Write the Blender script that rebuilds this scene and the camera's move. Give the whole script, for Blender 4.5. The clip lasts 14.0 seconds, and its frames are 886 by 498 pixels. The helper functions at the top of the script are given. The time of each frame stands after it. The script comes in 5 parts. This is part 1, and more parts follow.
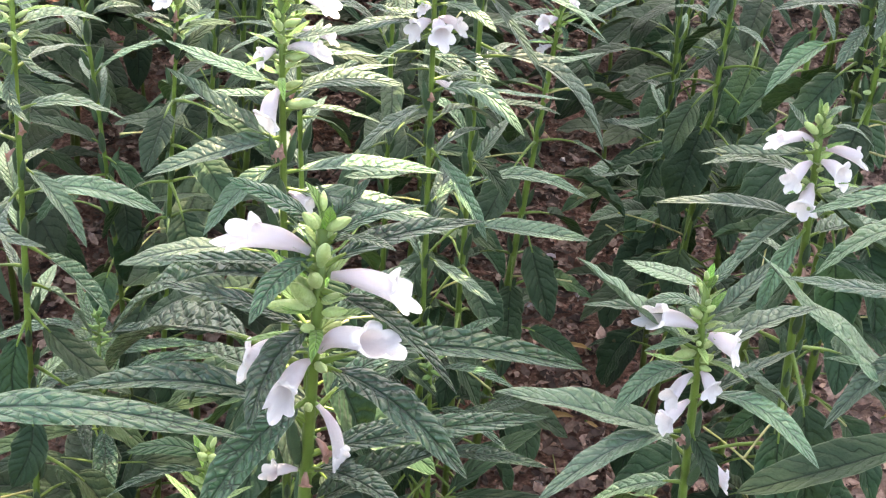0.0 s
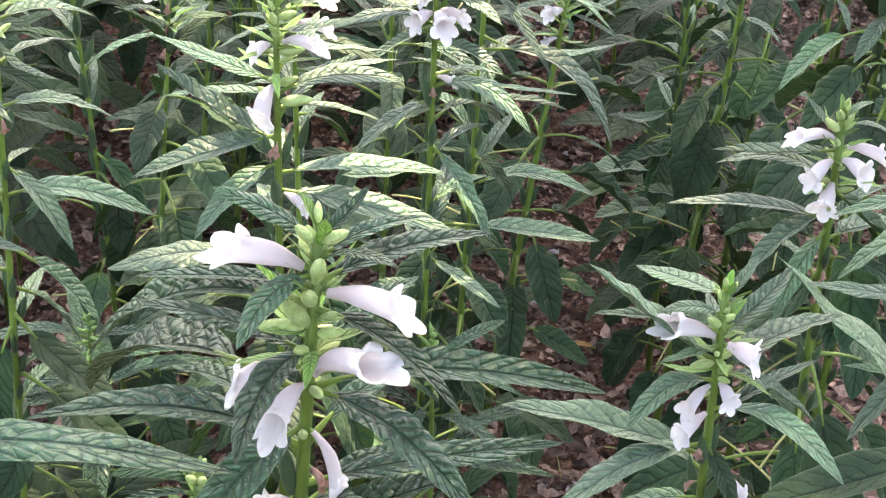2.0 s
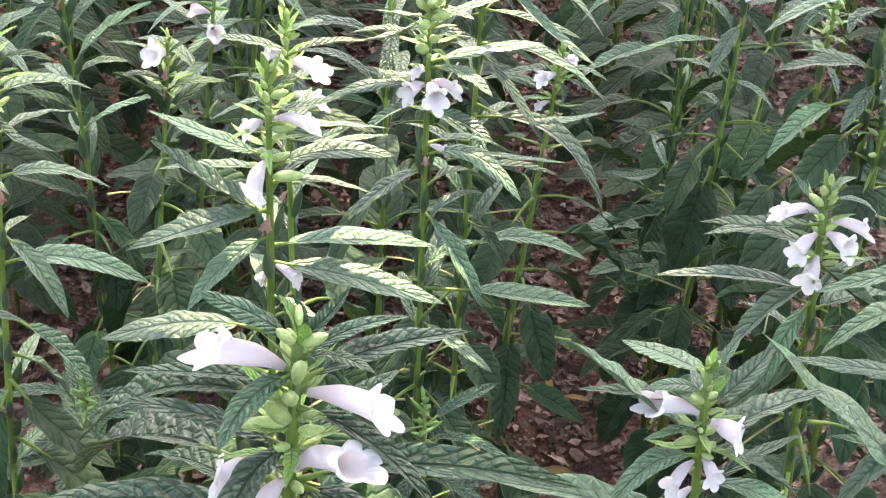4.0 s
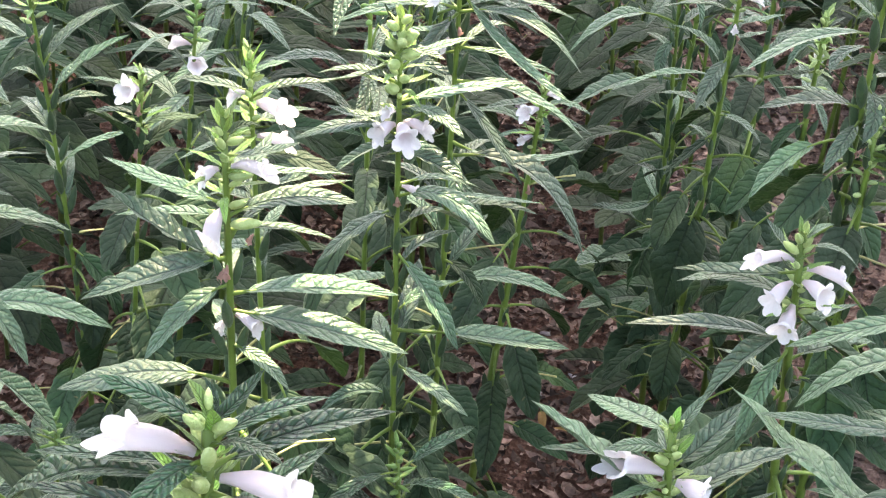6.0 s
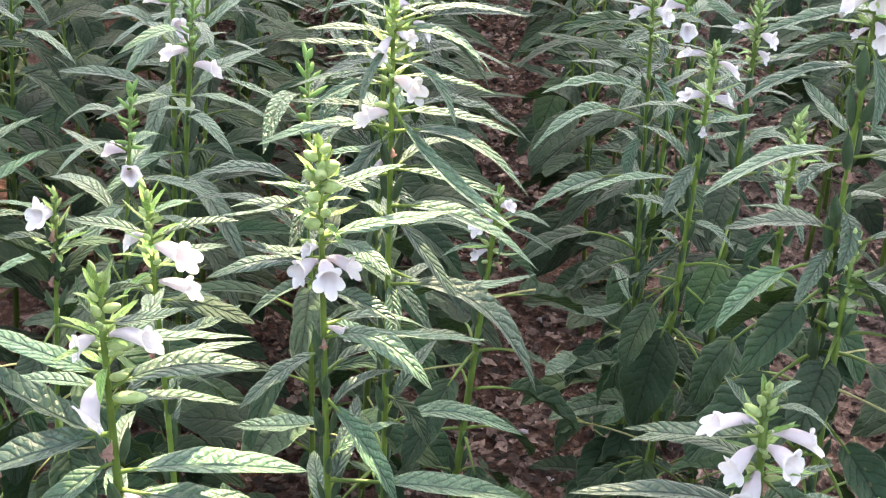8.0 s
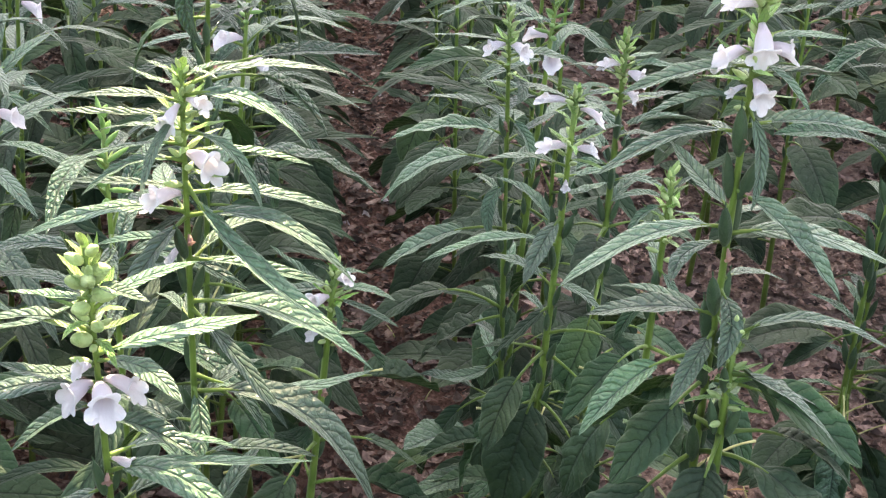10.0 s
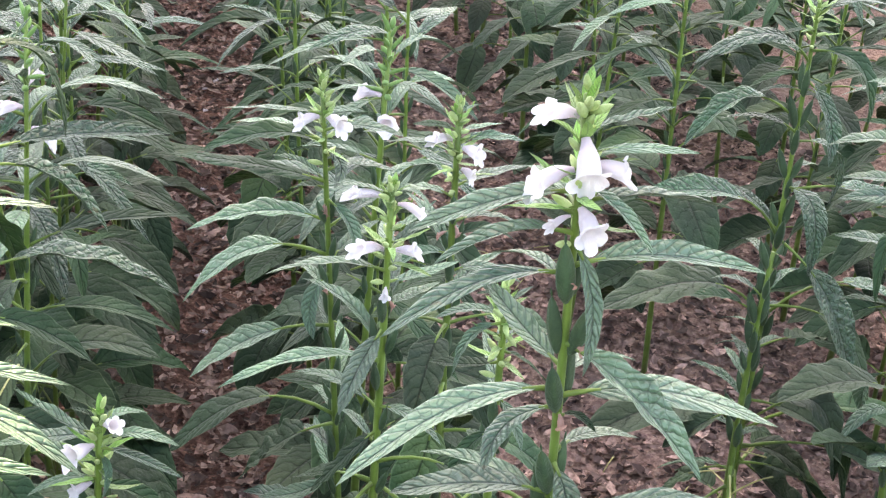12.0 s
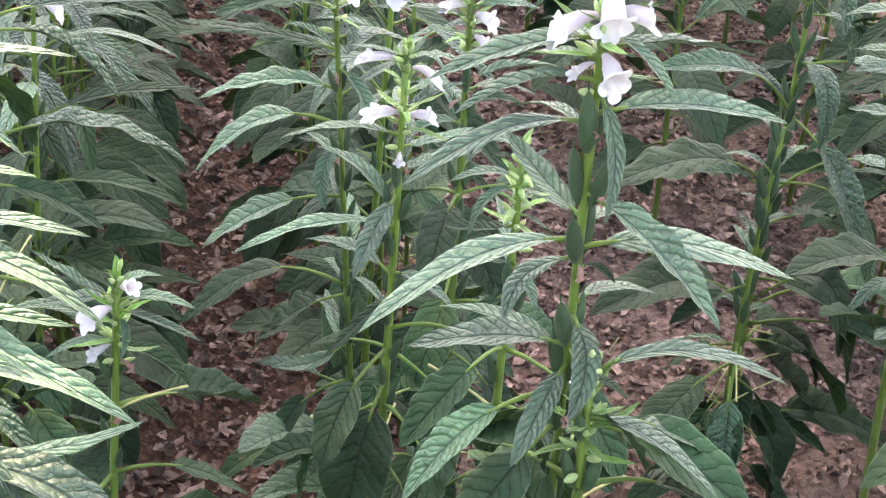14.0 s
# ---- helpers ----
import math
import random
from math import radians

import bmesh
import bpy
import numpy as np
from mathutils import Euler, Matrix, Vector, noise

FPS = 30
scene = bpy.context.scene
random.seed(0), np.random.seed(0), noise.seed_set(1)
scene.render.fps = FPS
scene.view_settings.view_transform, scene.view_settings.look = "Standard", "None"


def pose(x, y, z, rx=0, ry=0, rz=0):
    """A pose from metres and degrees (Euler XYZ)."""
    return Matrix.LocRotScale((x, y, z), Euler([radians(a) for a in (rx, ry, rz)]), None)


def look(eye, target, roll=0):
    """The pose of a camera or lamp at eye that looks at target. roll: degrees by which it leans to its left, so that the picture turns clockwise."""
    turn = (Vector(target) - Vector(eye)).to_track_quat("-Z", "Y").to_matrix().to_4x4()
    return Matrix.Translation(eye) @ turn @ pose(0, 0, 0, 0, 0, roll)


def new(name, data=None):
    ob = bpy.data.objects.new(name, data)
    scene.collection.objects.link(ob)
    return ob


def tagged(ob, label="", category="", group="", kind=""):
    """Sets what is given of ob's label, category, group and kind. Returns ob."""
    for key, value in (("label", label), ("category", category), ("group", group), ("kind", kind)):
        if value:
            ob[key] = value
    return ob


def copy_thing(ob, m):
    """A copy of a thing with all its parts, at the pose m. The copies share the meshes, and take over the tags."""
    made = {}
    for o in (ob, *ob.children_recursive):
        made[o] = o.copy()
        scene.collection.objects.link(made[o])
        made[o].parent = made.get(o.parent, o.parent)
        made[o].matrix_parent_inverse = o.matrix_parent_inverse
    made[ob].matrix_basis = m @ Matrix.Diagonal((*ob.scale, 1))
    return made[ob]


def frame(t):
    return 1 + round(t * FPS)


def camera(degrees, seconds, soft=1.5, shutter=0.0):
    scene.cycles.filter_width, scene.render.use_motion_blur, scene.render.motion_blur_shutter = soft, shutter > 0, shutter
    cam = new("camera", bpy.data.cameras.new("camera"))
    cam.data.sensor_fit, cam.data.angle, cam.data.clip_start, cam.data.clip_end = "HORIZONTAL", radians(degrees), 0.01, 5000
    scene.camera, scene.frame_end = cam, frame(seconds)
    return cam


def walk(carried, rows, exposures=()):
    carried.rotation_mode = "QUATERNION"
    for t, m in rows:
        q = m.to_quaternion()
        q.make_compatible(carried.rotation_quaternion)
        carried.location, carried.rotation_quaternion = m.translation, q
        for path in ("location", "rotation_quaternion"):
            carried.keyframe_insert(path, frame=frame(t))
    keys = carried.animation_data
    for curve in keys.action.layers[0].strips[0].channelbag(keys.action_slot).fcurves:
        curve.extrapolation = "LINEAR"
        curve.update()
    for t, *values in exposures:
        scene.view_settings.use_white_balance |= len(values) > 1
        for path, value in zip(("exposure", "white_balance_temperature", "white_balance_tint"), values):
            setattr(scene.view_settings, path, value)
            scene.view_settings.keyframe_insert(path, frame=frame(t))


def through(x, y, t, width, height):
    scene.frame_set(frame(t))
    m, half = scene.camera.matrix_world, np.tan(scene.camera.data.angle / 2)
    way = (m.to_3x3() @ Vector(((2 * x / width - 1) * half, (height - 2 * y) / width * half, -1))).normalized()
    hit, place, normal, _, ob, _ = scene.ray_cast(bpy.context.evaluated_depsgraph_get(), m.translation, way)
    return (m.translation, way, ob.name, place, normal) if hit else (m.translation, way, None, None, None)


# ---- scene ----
cam = camera(36.6, 14.0, soft=1.3)
PATH = [
    (0, (0.029, 0.102, 0.866), (0.083, 1.779, -0.223), 3.8),
    (0.5, (0.027, 0.103, 0.864), (0.084, 1.78, -0.225), 3.9),
    (1, (0.027, 0.103, 0.866), (0.084, 1.779, -0.223), 3.6),
    (1.5, (0.027, 0.119, 0.858), (0.083, 1.793, -0.235), 3.5),
    (2, (0.028, 0.131, 0.854), (0.083, 1.801, -0.246), 3.7),
    (2.5, (0.031, 0.134, 0.86), (0.08, 1.804, -0.239), 3.5),
    (3, (0.03, 0.138, 0.866), (0.079, 1.823, -0.209), 3.6),
    (3.2, (0.027, 0.128, 0.872), (0.084, 1.821, -0.192), 3.8),
    (5.3, (0.046, 0.142, 0.873), (0.077, 1.845, -0.174), 3.7),
    (5.5, (0.043, 0.143, 0.875), (0.083, 1.847, -0.172), 3.7),
    (6, (0.055, 0.154, 0.878), (0.084, 1.867, -0.154), 3.5),
    (6.5, (0.075, 0.172, 0.88), (0.088, 1.898, -0.131), 3.0),
    (7, (0.084, 0.182, 0.882), (0.071, 1.92, -0.107), 2.6),
    (7.2, (0.089, 0.192, 0.887), (0.072, 1.934, -0.095), 2.5),
    (9.3, (0.091, 0.302, 0.87), (0.246, 2.055, -0.08), 3.2),
    (9.5, (0.097, 0.31, 0.869), (0.268, 2.061, -0.081), 3.4),
    (10, (0.125, 0.357, 0.869), (0.31, 2.106, -0.084), 3.5),
    (10.5, (0.158, 0.403, 0.869), (0.337, 2.151, -0.086), 3.2),
    (11, (0.183, 0.427, 0.875), (0.367, 2.179, -0.072), 2.8),
    (11.5, (0.192, 0.467, 0.865), (0.459, 2.212, -0.074), 3.3),
    (12, (0.19, 0.496, 0.859), (0.52, 2.231, -0.078), 3.9),
    (12.5, (0.189, 0.497, 0.859), (0.547, 2.227, -0.078), 4.4),
    (13, (0.185, 0.496, 0.856), (0.548, 2.223, -0.085), 4.4),
    (13.5, (0.182, 0.491, 0.847), (0.528, 2.176, -0.174), 4.3),
    (14, (0.183, 0.49, 0.845), (0.508, 2.147, -0.226), 4.1),
]
EXPOSURES = [(0.0, 4.08, 8450, 10.5), (7.2, 4.03, 8230, 10.5), (10.0, 3.88, 8200, 11), (11.5, 4.28, 8150, 12.5), (14.0, 4.33, 8150, 13)]
walk(cam, [(t, look(eye, target, roll)) for t, eye, target, roll in PATH], EXPOSURES)

# ---- world, sun and exposure ----
SUN_DIRECTION = Vector((0.10, 0.50, 0.86)).normalized()
SUN_ELEVATION = math.asin(SUN_DIRECTION.z)
SUN_AZIMUTH = math.atan2(SUN_DIRECTION.x, SUN_DIRECTION.y)

world = bpy.data.worlds.new("world")
scene.world = world
world.use_nodes = True
sky = world.node_tree.nodes.new("ShaderNodeTexSky")
sky.sky_type = "NISHITA"
sky.sun_disc = False
sky.sun_elevation = SUN_ELEVATION
sky.sun_rotation = SUN_AZIMUTH
sky.dust_density = 3.0
background = world.node_tree.nodes["Background"]
background.inputs["Strength"].default_value = 0.075
world.node_tree.links.new(sky.outputs["Color"], background.inputs["Color"])

sun_data = bpy.data.lights.new("sun", "SUN")
sun_data.energy = 2.4
sun_data.angle = radians(0.6)
sun_data.color = (1.0, 0.92, 0.78)
sun = new("sun", sun_data)
sun.matrix_world = look(SUN_DIRECTION * 20, (0, 0, 0))


# ---- materials ----
class Nodes:
    """A short way to lay out a node material."""

    def __init__(self, name):
        self.material = bpy.data.materials.new(name)
        self.material.use_nodes = True
        self.tree = self.material.node_tree
        self.tree.nodes.clear()

    def add(self, kind, values=(), **settings):
        node = self.tree.nodes.new(kind)
        if "operation" in settings:
            node.operation = settings["operation"]
        if "use_clamp" in settings:
            node.use_clamp = settings["use_clamp"]
        if "data_type" in settings:
            node.data_type = settings["data_type"]
        if "feature" in settings:
            node.feature = settings["feature"]
        if "uv_map" in settings:
            node.uv_map = settings["uv_map"]
        for key, value in dict(values).items():
            if isinstance(value, bpy.types.NodeSocket):
                self.tree.links.new(value, node.inputs[key])
            else:
                node.inputs[key].default_value = value
        return node

    def math(self, operation, a, b=0.0, clamp=False):
        return self.add("ShaderNodeMath", {0: a, 1: b}, operation=operation, use_clamp=clamp).outputs[0]

    def mix(self, factor, a, b):
        return self.add("ShaderNodeMix", {0: factor, 6: a, 7: b}, data_type="RGBA").outputs[2]

    def range(self, value, low, high, to_low=0.0, to_high=1.0):
        return self.add("ShaderNodeMapRange", {0: value, 1: low, 2: high, 3: to_low, 4: to_high}).outputs[0]

    def noise(self, scale, detail=3.0, vector=None, rough=0.55):
        values = {"Scale": scale, "Detail": detail, "Roughness": rough}
        if vector is not None:
            values["Vector"] = vector
        return self.add("ShaderNodeTexNoise", values).outputs[0]

    def bump(self, height, distance, strength=1.0, normal=None):
        values = {"Height": height, "Distance": distance, "Strength": strength}
        if normal is not None:
            values["Normal"] = normal
        return self.add("ShaderNodeBump", values).outputs[0]

    def end(self, shader):
        self.add("ShaderNodeOutputMaterial", {"Surface": shader})
        return self.material


def leaf_material(name, deep, light, under, broad, dull=0.0, mesh=0.8, relief=0.0011, gloss=0.8, ink=0.93):
    n = Nodes(name)
    uv = n.add("ShaderNodeUVMap", uv_map="blade")
    split = n.add("ShaderNodeSeparateXYZ", {0: uv.outputs[0]})
    across = n.math("ABSOLUTE", n.math("SUBTRACT", n.math("MULTIPLY", split.outputs[0], 2.0), 1.0))
    along = split.outputs[1]
    where = n.add("ShaderNodeTexCoord").outputs["Object"]
    chance = n.add("ShaderNodeObjectInfo").outputs["Random"]
    second = n.math("FRACT", n.math("MULTIPLY", chance, 7.3))
    wobble = n.noise(90.0, 2.0, where)
    # dark sunken side veins sweep from the midrib towards the tip, with a net of finer ones between them
    phase = n.math("SUBTRACT", n.math("MULTIPLY", along, broad), n.math("MULTIPLY", n.math("POWER", across, 1.3), 1.7))
    phase = n.math("ADD", phase, n.math("MULTIPLY", wobble, 1.3))
    phase = n.math("ADD", phase, n.math("MULTIPLY", n.math("GREATER_THAN", split.outputs[0], 0.5), 0.37))
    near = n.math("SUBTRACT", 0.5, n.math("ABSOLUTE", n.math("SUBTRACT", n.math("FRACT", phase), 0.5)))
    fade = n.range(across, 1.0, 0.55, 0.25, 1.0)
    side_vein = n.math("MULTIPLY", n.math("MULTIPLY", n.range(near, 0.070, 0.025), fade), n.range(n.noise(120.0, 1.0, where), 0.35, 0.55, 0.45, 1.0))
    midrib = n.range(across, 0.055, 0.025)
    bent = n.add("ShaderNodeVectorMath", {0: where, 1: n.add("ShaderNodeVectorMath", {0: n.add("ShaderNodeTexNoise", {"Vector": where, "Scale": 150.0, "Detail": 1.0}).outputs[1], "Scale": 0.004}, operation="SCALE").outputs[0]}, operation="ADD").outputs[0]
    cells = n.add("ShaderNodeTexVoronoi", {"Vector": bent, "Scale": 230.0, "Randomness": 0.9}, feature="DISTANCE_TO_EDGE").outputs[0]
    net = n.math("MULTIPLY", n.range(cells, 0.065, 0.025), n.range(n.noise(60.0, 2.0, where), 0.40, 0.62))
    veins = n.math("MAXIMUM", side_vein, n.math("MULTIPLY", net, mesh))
    # the blade swells between the veins
    pillow = n.math("ADD", n.math("MULTIPLY", n.math("POWER", n.range(near, 0.0, 0.32), 0.6), 0.6), n.math("MULTIPLY", n.math("POWER", n.range(cells, 0.0, 0.4), 0.6), 0.75 * mesh))
    height = n.math("SUBTRACT", pillow, n.math("MULTIPLY", n.range(across, 0.12, 0.0), 0.8))
    height = n.math("ADD", height, n.math("MULTIPLY", n.noise(620.0, 2.0, where), 0.16))
    normal = n.bump(height, relief, 0.8)
    blotch = n.range(n.noise(24.0, 3.0, where), 0.3, 0.75)
    base = n.mix(blotch, deep, light)
    base = n.mix(n.math("MULTIPLY", n.range(n.noise(9.0, 2.0, where), 0.55, 0.75), n.math("MULTIPLY", second, 0.35)), base, (0.20, 0.24, 0.07, 1))
    # vein and midrib darkness also paints crease shade that the bump gives only weakly
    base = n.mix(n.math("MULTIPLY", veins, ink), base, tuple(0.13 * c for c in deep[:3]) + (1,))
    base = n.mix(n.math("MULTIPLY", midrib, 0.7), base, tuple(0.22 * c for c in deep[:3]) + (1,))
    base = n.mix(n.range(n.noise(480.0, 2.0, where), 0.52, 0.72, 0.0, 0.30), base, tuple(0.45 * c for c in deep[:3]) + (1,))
    edge = n.range(across, 0.94, 1.0)
    base = n.mix(n.math("MULTIPLY", edge, 0.35), base, (0.22, 0.28, 0.16, 1))
    # brown nicks and specks of wear
    spots = n.range(n.noise(130.0, 1.0, where), 0.76, 0.80)
    base = n.mix(n.math("MULTIPLY", spots, 0.6), base, (0.16, 0.12, 0.06, 1))
    hue = n.add("ShaderNodeHueSaturation", {"Hue": n.range(chance, 0, 1, 0.485, 0.515), "Saturation": n.range(chance, 0, 1, 0.85, 1.1), "Value": n.range(second, 0, 1, 0.60, 1.30), "Color": base}).outputs[0]
    rough = n.range(n.noise(200.0, 2.0, where), 0.3, 0.7, 0.38 + dull, 0.52 + dull)
    rough = n.math("ADD", rough, n.math("MULTIPLY", veins, 0.25), True)
    top = n.add("ShaderNodeBsdfPrincipled", {"Base Color": hue, "Roughness": rough, "Specular IOR Level": gloss, "Normal": normal, "Sheen Weight": 0.05 if dull < 0.1 else 0.02, "Sheen Roughness": 0.5})
    glow = n.add("ShaderNodeBsdfTranslucent", {"Color": under, "Normal": normal})
    mixed = n.add("ShaderNodeMixShader", {0: 0.05, 1: top.outputs[0], 2: glow.outputs[0]})
    return n.end(mixed.outputs[0])


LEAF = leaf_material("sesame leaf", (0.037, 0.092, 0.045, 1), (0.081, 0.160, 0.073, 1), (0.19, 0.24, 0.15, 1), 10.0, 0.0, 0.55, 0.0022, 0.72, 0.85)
# dark green lower leaves, darkened further to paint in the shade inside the stand
LEAF_BROAD_SHADED = leaf_material("broad lower leaf with shade in its colour", (0.012, 0.033, 0.014, 1), (0.029, 0.064, 0.026, 1), (0.08, 0.16, 0.03, 1), 8.0, 0.16, 0.25, 0.0015, 0.22, 0.60)
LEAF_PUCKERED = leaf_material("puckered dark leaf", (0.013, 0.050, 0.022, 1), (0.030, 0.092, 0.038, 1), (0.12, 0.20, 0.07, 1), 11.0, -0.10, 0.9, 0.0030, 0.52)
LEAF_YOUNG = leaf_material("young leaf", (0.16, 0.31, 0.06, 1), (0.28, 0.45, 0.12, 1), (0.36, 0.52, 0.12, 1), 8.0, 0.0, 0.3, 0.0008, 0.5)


def plain_plant(name, dark, pale, rough, through, scale=120.0, relief=0.0006):
    n = Nodes(name)
    where = n.add("ShaderNodeTexCoord").outputs["Object"]
    chance = n.add("ShaderNodeObjectInfo").outputs["Random"]
    base = n.mix(n.range(n.noise(scale, 3.0, where), 0.3, 0.7), dark, pale)
    base = n.add("ShaderNodeHueSaturation", {"Hue": 0.5, "Saturation": 1.0, "Value": n.range(chance, 0, 1, 0.82, 1.15), "Color": base}).outputs[0]
    normal = n.bump(n.noise(scale * 5, 2.0, where), relief, 0.6)
    top = n.add("ShaderNodeBsdfPrincipled", {"Base Color": base, "Roughness": rough, "Specular IOR Level": 0.35, "Normal": normal, "Sheen Weight": 0.08})
    glow = n.add("ShaderNodeBsdfTranslucent", {"Color": pale, "Normal": normal})
    return n.end(n.add("ShaderNodeMixShader", {0: through, 1: top.outputs[0], 2: glow.outputs[0]}).outputs[0])


STEM = plain_plant("green stem", (0.080, 0.130, 0.022, 1), (0.160, 0.235, 0.042, 1), 0.45, 0.12, 60.0)
POD = plain_plant("hairy seed pod", (0.022, 0.048, 0.020, 1), (0.045, 0.080, 0.032, 1), 0.62, 0.03, 180.0)
BUD = plain_plant("pale flower bud", (0.29, 0.39, 0.13, 1), (0.50, 0.58, 0.27, 1), 0.55, 0.2, 260.0, 0.0014)
CALYX = plain_plant("green calyx", (0.14, 0.24, 0.06, 1), (0.24, 0.36, 0.10, 1), 0.55, 0.1, 120.0)
WITHERED = plain_plant("withered petal", (0.22, 0.10, 0.075, 1), (0.42, 0.24, 0.20, 1), 0.7, 0.2, 150.0)

STALK = plain_plant("pale dry stalk", (0.24, 0.25, 0.07, 1), (0.46, 0.42, 0.20, 1), 0.6, 0.1, 90.0)
OCHRE = plain_plant("yellowed dead leaf", (0.20, 0.10, 0.035, 1), (0.40, 0.25, 0.10, 1), 0.7, 0.2, 60.0)


def petal_material():
    n = Nodes("lilac-white petal")
    where = n.add("ShaderNodeTexCoord").outputs["Object"]
    uv = n.add("ShaderNodeUVMap", uv_map="blade")
    split = n.add("ShaderNodeSeparateXYZ", {0: uv.outputs[0]})
    streak = n.noise(14.0, 3.0, n.add("ShaderNodeMapping", {0: uv.outputs[0], 3: (9.0, 0.6, 1.0)}).outputs[0])
    base = n.mix(n.range(split.outputs[1], 0.1, 0.85), (0.70, 0.57, 0.64, 1), (0.82, 0.785, 0.80, 1))
    base = n.mix(n.range(streak, 0.5, 0.75, 0.0, 0.35), base, (0.56, 0.45, 0.52, 1))
    normal = n.bump(n.math("ADD", streak, n.noise(300.0, 2.0, where)), 0.0012, 0.6)
    top = n.add("ShaderNodeBsdfPrincipled", {"Base Color": base, "Roughness": 0.6, "Normal": normal, "Sheen Weight": 0.2})
    glow = n.add("ShaderNodeBsdfTranslucent", {"Color": (0.80, 0.72, 0.76, 1), "Normal": normal})
    return n.end(n.add("ShaderNodeMixShader", {0: 0.38, 1: top.outputs[0], 2: glow.outputs[0]}).outputs[0])


TIP = plain_plant("bright green shoot tip", (0.11, 0.22, 0.05, 1), (0.22, 0.36, 0.11, 1), 0.5, 0.15, 160.0)
FIELD_LEAF = plain_plant("field leaf", (0.050, 0.095, 0.050, 1), (0.110, 0.170, 0.090, 1), 0.4, 0.15, 25.0)
PETAL = petal_material()


def soil_material():
    n = Nodes("red-brown crumbly soil")
    where = n.add("ShaderNodeTexCoord").outputs["Object"]
    coarse, fine = n.noise(9.0, 5.0, where, 0.6), n.noise(95.0, 5.0, where, 0.65)
    base = n.mix(n.range(coarse, 0.3, 0.7), (0.056, 0.025, 0.019, 1), (0.165, 0.082, 0.062, 1))
    base = n.mix(n.range(fine, 0.48, 0.70, 0.0, 0.85), base, (0.36, 0.205, 0.165, 1))
    # the soil is paler past the second row
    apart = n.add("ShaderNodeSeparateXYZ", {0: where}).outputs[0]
    pale_part = n.range(n.math("ADD", apart, n.math("MULTIPLY", n.noise(5.0, 3.0, where), 0.30)), 0.46, 0.66, 0.0, 0.55)
    base = n.mix(n.math("MULTIPLY", pale_part, n.range(fine, 0.30, 0.60, 0.25, 1.0)), base, (0.31, 0.225, 0.195, 1))
    crumbs = n.add("ShaderNodeTexVoronoi", {"Vector": where, "Scale": 190.0}, feature="F1").outputs[0]
    height = n.math("ADD", n.math("MULTIPLY", fine, 0.8), n.math("MULTIPLY", n.math("SUBTRACT", 0.6, crumbs), 0.22))
    height = n.math("ADD", height, n.math("MULTIPLY", n.noise(38.0, 4.0, where, 0.6), 1.1))
    normal = n.bump(height, 0.012, 1.0)
    top = n.add("ShaderNodeBsdfPrincipled", {"Base Color": base, "Roughness": 0.9, "Specular IOR Level": 0.25, "Normal": normal})
    return n.end(top.outputs[0])


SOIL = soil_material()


def flake_material(name, dark, pale, far_tone=None, skew=1.0):
    n = Nodes(name)
    where = n.add("ShaderNodeTexCoord").outputs["Object"]
    island = n.add("ShaderNodeNewGeometry").outputs["Random Per Island"]
    base = n.mix(n.math("POWER", island, skew), dark, pale)
    base = n.mix(n.range(n.noise(160.0, 4.0, where), 0.4, 0.7, 0.0, 0.6), base, dark)
    if far_tone is not None:
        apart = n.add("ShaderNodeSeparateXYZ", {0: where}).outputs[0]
        base = n.mix(n.range(n.math("ADD", apart, n.math("MULTIPLY", n.noise(5.0, 3.0, where), 0.30)), 0.46, 0.66, 0.0, 0.75), base, far_tone)
    normal = n.bump(n.noise(240.0, 3.0, where), 0.002, 0.7)
    return n.end(n.add("ShaderNodeBsdfPrincipled", {"Base Color": base, "Roughness": 0.85, "Normal": normal}).outputs[0])


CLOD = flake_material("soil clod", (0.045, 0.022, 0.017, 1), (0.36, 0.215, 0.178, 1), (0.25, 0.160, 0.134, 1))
LITTER = flake_material("dry leaf litter", (0.036, 0.018, 0.015, 1), (0.56, 0.37, 0.31, 1), skew=1.75)
BARK = flake_material("rough bark", (0.05, 0.035, 0.025, 1), (0.14, 0.10, 0.07, 1))
TREE_LEAF = plain_plant("tree leaf", (0.04, 0.09, 0.02, 1), (0.08, 0.15, 0.04, 1), 0.5, 0.2, 8.0)

# ---- the ground ----
def spread(near_low, near_high, step, far):
    """Coordinates close together over the near stretch and ever wider out to far."""
    core = list(np.arange(near_low, near_high + step / 2, step))
    out, gap = [], step
    edge = near_high
    while edge < far:
        gap *= 1.45
        edge += gap
        out.append(edge)
    low, gap, edge = [], step, near_low
    while edge > -far:
        gap *= 1.45
        edge -= gap
        low.append(edge)
    return np.array(low[::-1] + core + out)


def soil_height(x, y):
    """Low ridges under the rows, a shallow furrow between them, and lumps."""
    ridge = 0.012 * math.cos((x - 0.02 - 0.02 * y) * 2 * math.pi / 0.34)
    lump = 0.012 * noise.noise((x * 11, y * 11, 0.3)) + 0.007 * noise.noise((x * 31, y * 31, 1.7)) + 0.004 * noise.noise((x * 75, y * 75, 5.1))
    near = max(0.0, 1.0 - max(abs(x - 0.3) - 1.6, abs(y - 1.8) - 2.4, 0.0) / 3.0)
    return (ridge + lump) * near - 0.008


